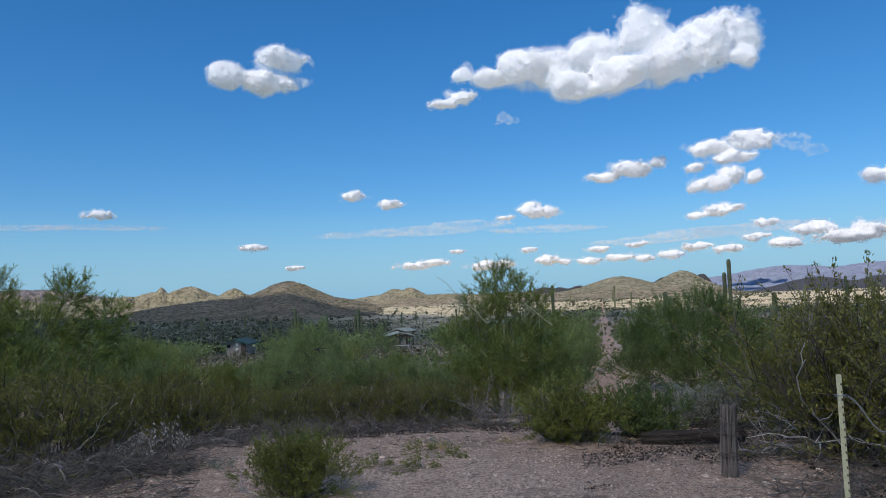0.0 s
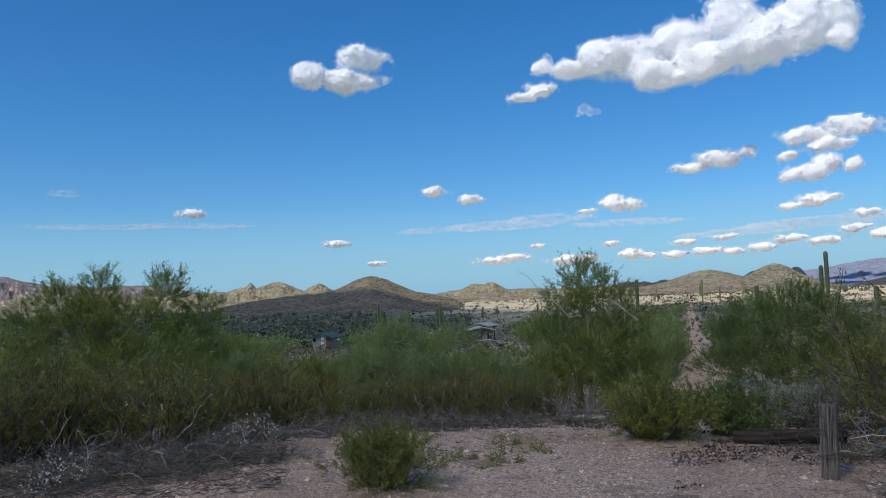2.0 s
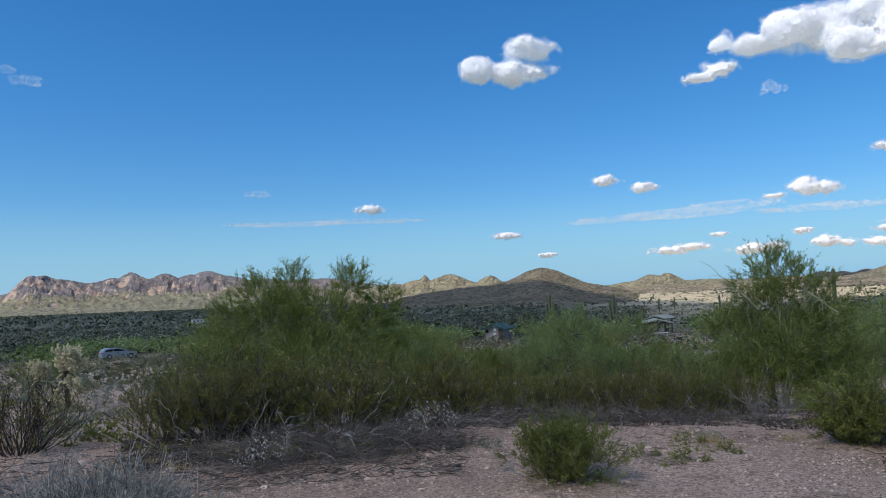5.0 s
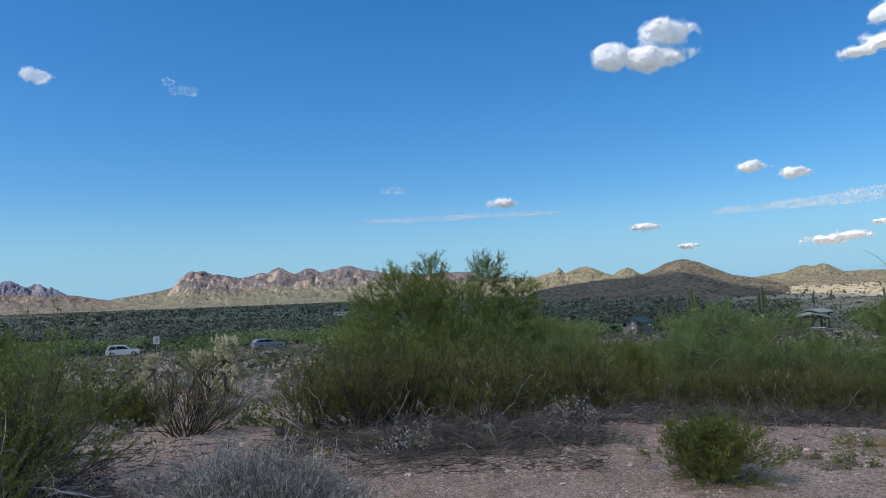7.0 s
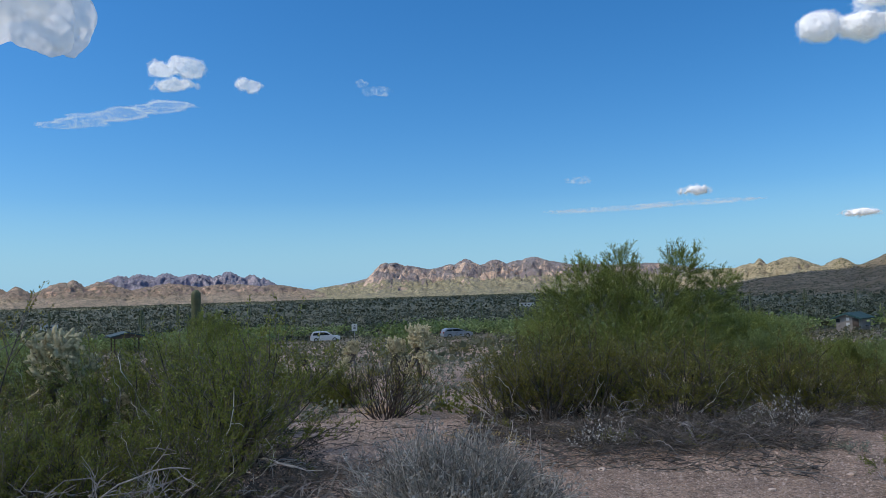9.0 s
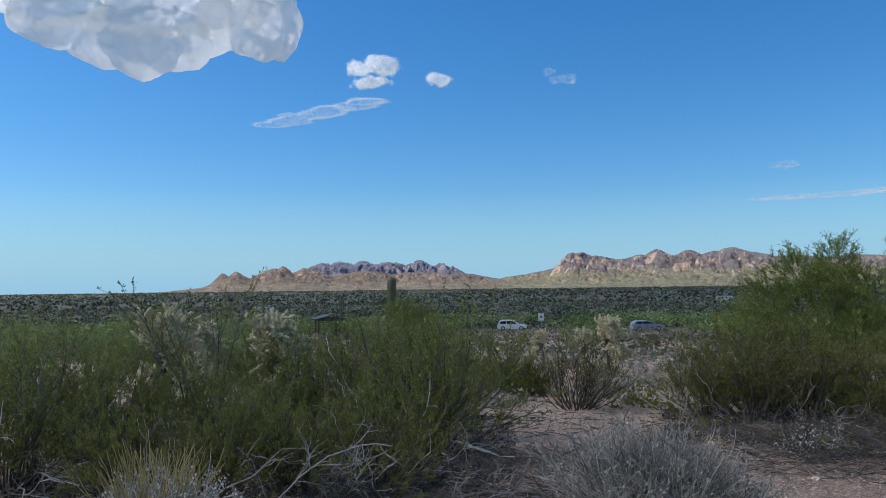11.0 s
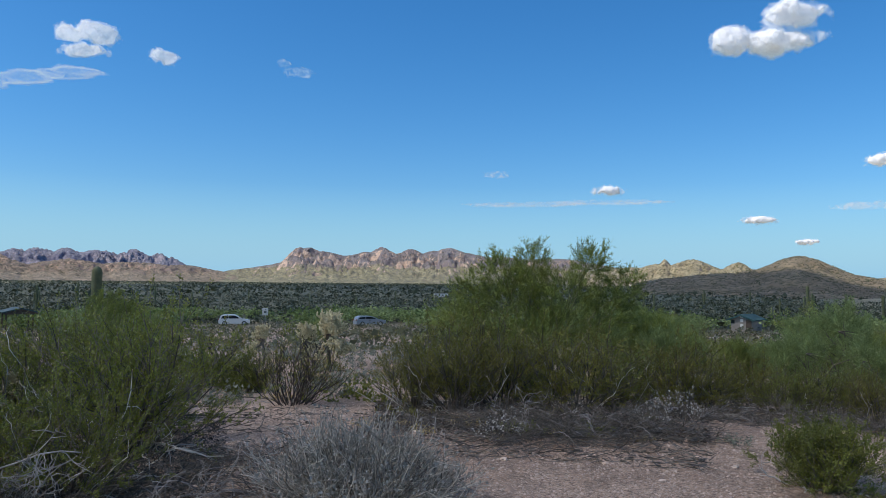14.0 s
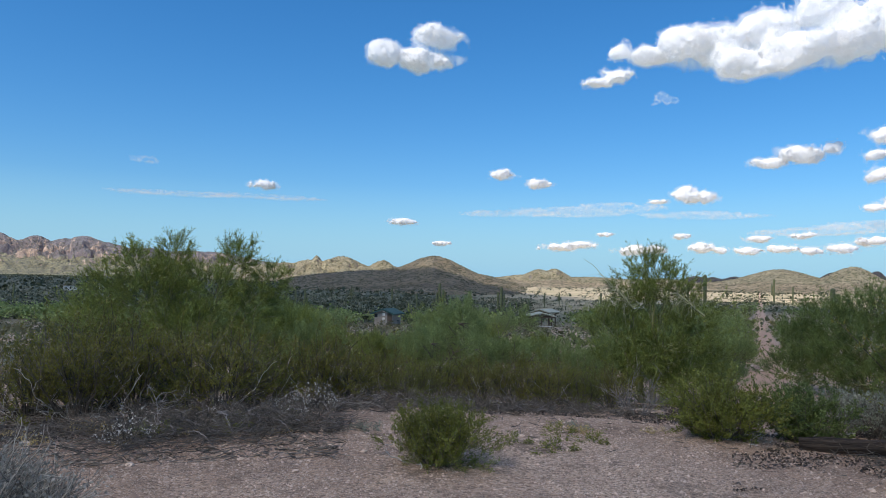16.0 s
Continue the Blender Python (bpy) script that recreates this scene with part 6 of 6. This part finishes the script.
def car(az, d, turn, paint, label, tall=1.0):
    root = stand("car", az, d, label, "car", turn=turn)
    t = tall
    body = prism("body", [(-2.33, .42), (-2.3, .95), (-2.2, 1.02), (1.0, 1.04), (1.95, .92), (2.28, .75), (2.33, .45), (2.2, .28), (-2.2, .28)], 1.82, paint, root, bevel=0.05)
    prism("cabin", [(-2.22, 1.0), (-2.0, 1.5 * t), (-1.6, 1.66 * t), (-.1, 1.66 * t), (.35, 1.55 * t), (1.25, 1.02)], 1.62, paint, root, bevel=0.06)
    for side in (-0.815, 0.815):
        prism("window", [(-1.95, 1.08), (-1.75, 1.45 * t), (-.95, 1.52 * t), (-.95, 1.08)], 0.02, "glass", root, at=side)
        prism("window", [(-.85, 1.08), (-.85, 1.52 * t), (-.2, 1.53 * t), (.3, 1.42 * t), (.8, 1.08)], 0.02, "glass", root, at=side)
    prism("windscreen", [(.42, 1.5 * t), (1.22, 1.05), (1.26, 1.06), (.46, 1.52 * t)], 1.4, "glass", root)
    for x in (-1.42, 1.42):
        for y in (-0.82, 0.82):
            wheel = drum("wheel", 0.35, 0.24, (x, y, 0.35), "rubber", root, seg=24)
            drum("rim", 0.22, 0.26, (x, y, 0.35), "chrome", wheel, seg=14)
    for y in (-0.7, 0.7):
        box("headlight", (.12, .32, .14), (2.24, y, .76), "lamp_clear", root, bevel=.02)
        box("tail_light", (.1, .26, .24), (-2.3, y, .9), "lamp_red", root, bevel=.02)
        box("mirror", (.12, .16, .12), (.75, y * 1.42, 1.08), paint, root, bevel=.02)
    box("bumper", (.14, 1.7, .2), (2.28, 0, .42), "rubber", root, bevel=.04)
    return root


def gable_hut(az, d, turn, level):
    """A small block-built washroom with a low gabled roof."""
    root = stand("washroom_hut", az, d, "small grey block hut with a teal gabled roof", "building", turn=turn, level=level)
    w, l, h = 2.9, 4.4, 1.9
    prism("wall", [(-w / 2, 0), (-w / 2, h), (0, h + .55), (w / 2, h), (w / 2, 0)], l, "plaster", root)
    for s in (-1, 1):
        prism("roof", [(s * (w / 2 + .55), h - .2), (0, h + .58), (0, h + .72), (s * (w / 2 + .6), h - .08)], l + 1.0, "teal_roof", root, "teal metal roof slope")
    prism("fascia", [(-w / 2 - .55, h - .3), (0, h + .48), (w / 2 + .55, h - .3), (w / 2 + .55, h - .14), (0, h + .64), (-w / 2 - .55, h - .14)], .06, "teal_roof", root, at=-l / 2 - .5)
    box("door", (.8, .06, 1.9), (1.1, -l / 2 - .03, .95), "brown_paint", root)
    for z in (1.0, 1.7, 2.3):
        box("sign_plate", (.42, .04, .42), (0.1, -l / 2 - .04, z), "white_trim", root, "small white plate on the gable wall", .005)
    box("window", (.5, .05, .5), (-1.2, -l / 2 - .03, 1.5), "glass", root)
    return root


def ramada(az, d, turn, roof, level, label="open picnic shelter with a pale metal roof", wide=4.6):
    root = stand("picnic_shelter", az, d, label, "shelter", turn=turn, level=level)
    for x in (-wide * .36, wide * .36):
        for y in (-1.3, 1.3):
            box("post", (.14, .14, 2.4), (x, y, 1.2), "brown_paint", root)
    for s in (-1, 1):
        prism("roof", [(s * wide / 2, 2.35), (0, 2.8), (0, 2.92), (s * (wide / 2 + .04), 2.47)], 4.4, roof, root)
    if roof == "dark_roof":
        # dark sheet added in place of the shaded inside under the roof
        prism("gable_panel", [(-wide * .45, 2.38), (0, 2.78), (wide * .45, 2.38)], .05, "brown_paint", root, at=-2.0)
    for y in (-2.1, 2.1):
        box("beam", (wide * .9, .12, .18), (0, y, 2.3), "brown_paint", root)
    return root


def picnic_table(az, d, turn, level):
    root = stand("picnic_table", az, d, "pale wooden picnic table under a shelter", "table", turn=turn, level=level)
    box("tabletop", (1.9, .75, .06), (0, 0, .76), "white_trim", root)
    for y in (-.75, .75):
        box("bench", (1.9, .28, .05), (0, y, .45), "white_trim", root)
    for x in (-.65, .65):
        for s in (-1, 1):
            prism("leg", [(-.05, 0), (.05, 0), (.05, .74), (-.05, .74)], .06, "steel", root, at=s * .5).location.x = x
        box("brace", (.06, 1.6, .06), (x, 0, .42), "steel", root)


def road_sign(az, d, turn):
    root = stand("road_sign", az, d, "white rectangular road sign on a thin steel post", "sign", turn=turn)
    box("post", (.07, .05, 2.3), (0, .04, 1.15), "steel", root)
    plate = box("plate", (.75, .03, .95), (0, 0, 2.15), "sign_white", root, bevel=.004)
    for z, w in ((2.4, .12), (2.2, .3), (2.05, .3)):
        box("print", (w, .012, .1), (0, -.02, z), "ink", plate, bevel=0)


def long_house(az, d, turn, size, label, sink=0.0):
    root = stand("house", az, d, label, "building", turn=turn, sink=sink)
    w, dp, h = size
    box("wall", (w, dp, h), (0, 0, h / 2), "white_trim", root)
    box("roof", (w + .5, dp + .5, .25), (0, 0, h + .12), "plaster", root)
    for k in range(4):
        box("window", (w * .1, .06, h * .3), (-w * .36 + k * w * .24, -dp / 2 - .03, h * .58), "glass", root)


gable_hut(15.2, 120, -4, -5.1)
ramada(3.5, 100, 10, "pale_roof", -4.75, wide=3.6)
picnic_table(3.2, 97, 5, -4.3)
ramada(3.15, 112, -20, "pale_roof", -4.65, "second open picnic shelter behind the first", 3.0)
ramada(67.1, 95, 76, "dark_roof", -4.3, "dark open picnic shelter among green bushes", 3.6)
car(53.0, 118, 53, "car_white", "white sport utility car parked on the far road")
car(43.0, 112, 63, "car_grey", "silver-blue car half hidden behind bushes", 0.9)
car(-4.55, 92, -35, "car_white", "white car mostly hidden behind palo verde branches")
road_sign(50.8, 100, 50)
long_house(37.5, 420, 40, (8, 5, 2.2), "low white house on the dark valley floor")
long_house(71.8, 300, 70, (5.5, 4, 2.0), "small pale house far across the scrub")


# fence corner: stump post, fallen post, steel post with wire
def coil(turns, r, h0, h1, wob, seed, thick=0.004):
    """Wire wound round an upright post."""
    rnd = np.random.RandomState(seed)
    n = int(turns * 14)
    a = np.linspace(0, turns * 2 * np.pi, n)
    z = np.linspace(h0, h1, n) + np.sin(a * 0.5 + seed) * wob
    rr = r + 0.006 + rnd.rand(n) * 0.006
    return np.stack([rr * np.cos(a), rr * np.sin(a), z], -1)


def wire(name, pts, thick, mat, parent, label="", sides=5):
    pts = np.asarray(pts, float)
    t = unit(np.gradient(pts, axis=0))
    s = unit(np.cross(t, np.array([0.21, 0.37, 0.9])))
    u = np.cross(t, s)
    a = np.arange(sides) * 2 * np.pi / sides
    V = pts[:, None, :] + (s[:, None, :] * np.cos(a)[None, :, None] + u[:, None, :] * np.sin(a)[None, :, None]) * thick
    return solid(name, mesh_of(name, V.reshape(-1, 3), grid_quads(len(pts), sides, True), soft=True), mat, parent, label)


def timber(name, length, r, seed, mat, parent=None, knots=0.1):
    """A rough round timber with split sides and ragged ends, along z."""
    rnd = np.random.RandomState(seed)
    sides, rings = 30, 26
    a = np.arange(sides) * 2 * np.pi / sides
    groove = 1 - 0.09 * (rnd.rand(sides) < 0.3) - 0.05 * rnd.rand(sides)
    z = np.linspace(0, length, rings)
    A, Z = np.meshgrid(a, z)
    p = np.stack([np.cos(A) * 2, np.sin(A) * 2, Z * 4 + seed], -1).reshape(-1, 3)
    rad = r * groove[None, :] * (1 + (vnoise(p, 3) - .5).reshape(A.shape) * knots * 2)
    Zt = Z + (Z > length * .97) * (rnd.rand(sides)[None, :] - .5) * 0.06
    V = np.stack([np.cos(A) * rad, np.sin(A) * rad, Zt], -1).reshape(-1, 3)
    V = np.concatenate([V, [[0, 0, 0], [0, 0, length - 0.015]]])
    Q = grid_quads(rings, sides, True)
    n0 = rings * sides
    k = np.arange(sides)
    T = np.concatenate([np.stack([(k + 1) % sides, k, 0 * k + n0], 1), np.stack([n0 - sides + k, n0 - sides + (k + 1) % sides, 0 * k + n0 + 1], 1)])
    return solid(name, mesh_of(name, V, Q, T, soft=False), mat, parent)


def fence_corner():
    x, y = polar(-20.25, 7.25)
    z = float(ground_z(x, y))
    root = new("fence_post")
    root.matrix_world = pose(x, y, z, -2, 4, 20)
    timber("timber", 0.68, 0.078, 4, "old_post", root).location.z = -0.05
    wire("wire_wrap", coil(2.3, .08, .16, .24, .01, 1), 0.0035, "rust_wire", root)
    wire("wire_wrap", coil(1.6, .08, .37, .41, .012, 2), 0.003, "rust_wire", root)
    wire("wire_wrap", coil(1.4, .08, .47, .5, .012, 3), 0.003, "rust_wire", root)
    a = np.linspace(0, 5.6, 30)
    wire("wire_loop", np.stack([-.16 + .1 * np.cos(a), 0 * a - .05, .45 + .09 * np.sin(a)], -1), 0.003, "rust_wire", root, "loose loop of grey wire")
    t = np.linspace(0, 1, 30)
    wire("wire_end", np.stack([.08 + .5 * t, -.05 - .2 * t, .3 - .27 * t + .04 * np.sin(t * 9)], -1), 0.003, "rust_wire", root)
    tagged(root, "short weathered grey wooden post wrapped with rusty wire", "post")
    x, y = polar(-14.3, 8.7)
    log = timber("fallen_log", 1.08, 0.085, 9, "old_log", None, 0.3)
    log.matrix_world = pose(x, y, float(ground_z(x, y)) + .05, 0, 87, -13)
    tagged(log, "dark rotten log lying beside the post", "log")
    x, y = polar(-27.5, 5.5)
    root = new("steel_fence_post")
    root.matrix_world = pose(x, y, float(ground_z(x, y)), 0, 0, -20)
    bm = bmesh.new()
    block(bm, (.032, .006, 1.15), (0, 0, .5))
    block(bm, (.006, .03, 1.15), (0.004, .018, .5))
    part("stake", bm, "post_paint", root)
    for k in range(20):
        box("stud", (.007, .008, .014), (.01, -.005, .1 + k * .048), "rust_wire", root, bevel=0)
    wire("tie", coil(2.0, .024, .93, .95, .004, 5), 0.002, "steel", root)
    t = np.linspace(0, 1, 160)
    for ph in (0, math.pi):
        tw = t * 60 + ph
        wire("twisted_wire", np.stack([.02 + .9 * t, .03 + .5 * t + .007 * np.cos(tw), .94 - .95 * t + .25 * t * t + .03 * np.sin(t * 21) + .007 * np.sin(tw)], -1), 0.0028, "steel", root, "slack twisted strand of fence wire")
    tagged(root, "pale green studded steel fence post holding slack wire", "post")


fence_corner()


# single larger stones round the post and the pad
def stone(az, d, r, seed):
    bm = bmesh.new()
    bmesh.ops.create_icosphere(bm, subdivisions=2, radius=r)
    for v in bm.verts:
        n = noise.noise(v.co * (1.6 / r) + Vector((seed, 0, 0)))
        v.co = Vector((v.co.x * 1.2, v.co.y, v.co.z * .55)) * (1 + .7 * n)
    ob = part("stone", bm, "stone", None)
    x, y = polar(az, d)
    ob.matrix_world = pose(x, y, float(ground_z(x, y)) + r * .25, 0, 0, seed * 50)
    tagged(ob, "pale rounded stone lying on pink gravel", "stone", "loose stones on the gravel")


for k, (az, d, r) in enumerate(((-18.6, 7.2, .045), (-22.5, 7.0, .05), (-17.2, 6.2, .06), (-23.8, 6.4, .05), (-21.5, 6.0, .04), (-26, 7.6, .05), (19.5, 7.4, .05), (17, 7.2, .04), (33.5, 7.0, .06), (40, 8.0, .08), (26, 7.0, .04),
                                (45.5, 9.0, .07), (52, 10.5, .08), (5, 8.0, .05), (1.5, 7.5, .04), (-3.5, 7.0, .035), (22, 6.6, .045), (36.5, 6.6, .04))):
    stone(az, d, r * .6, k + 1)
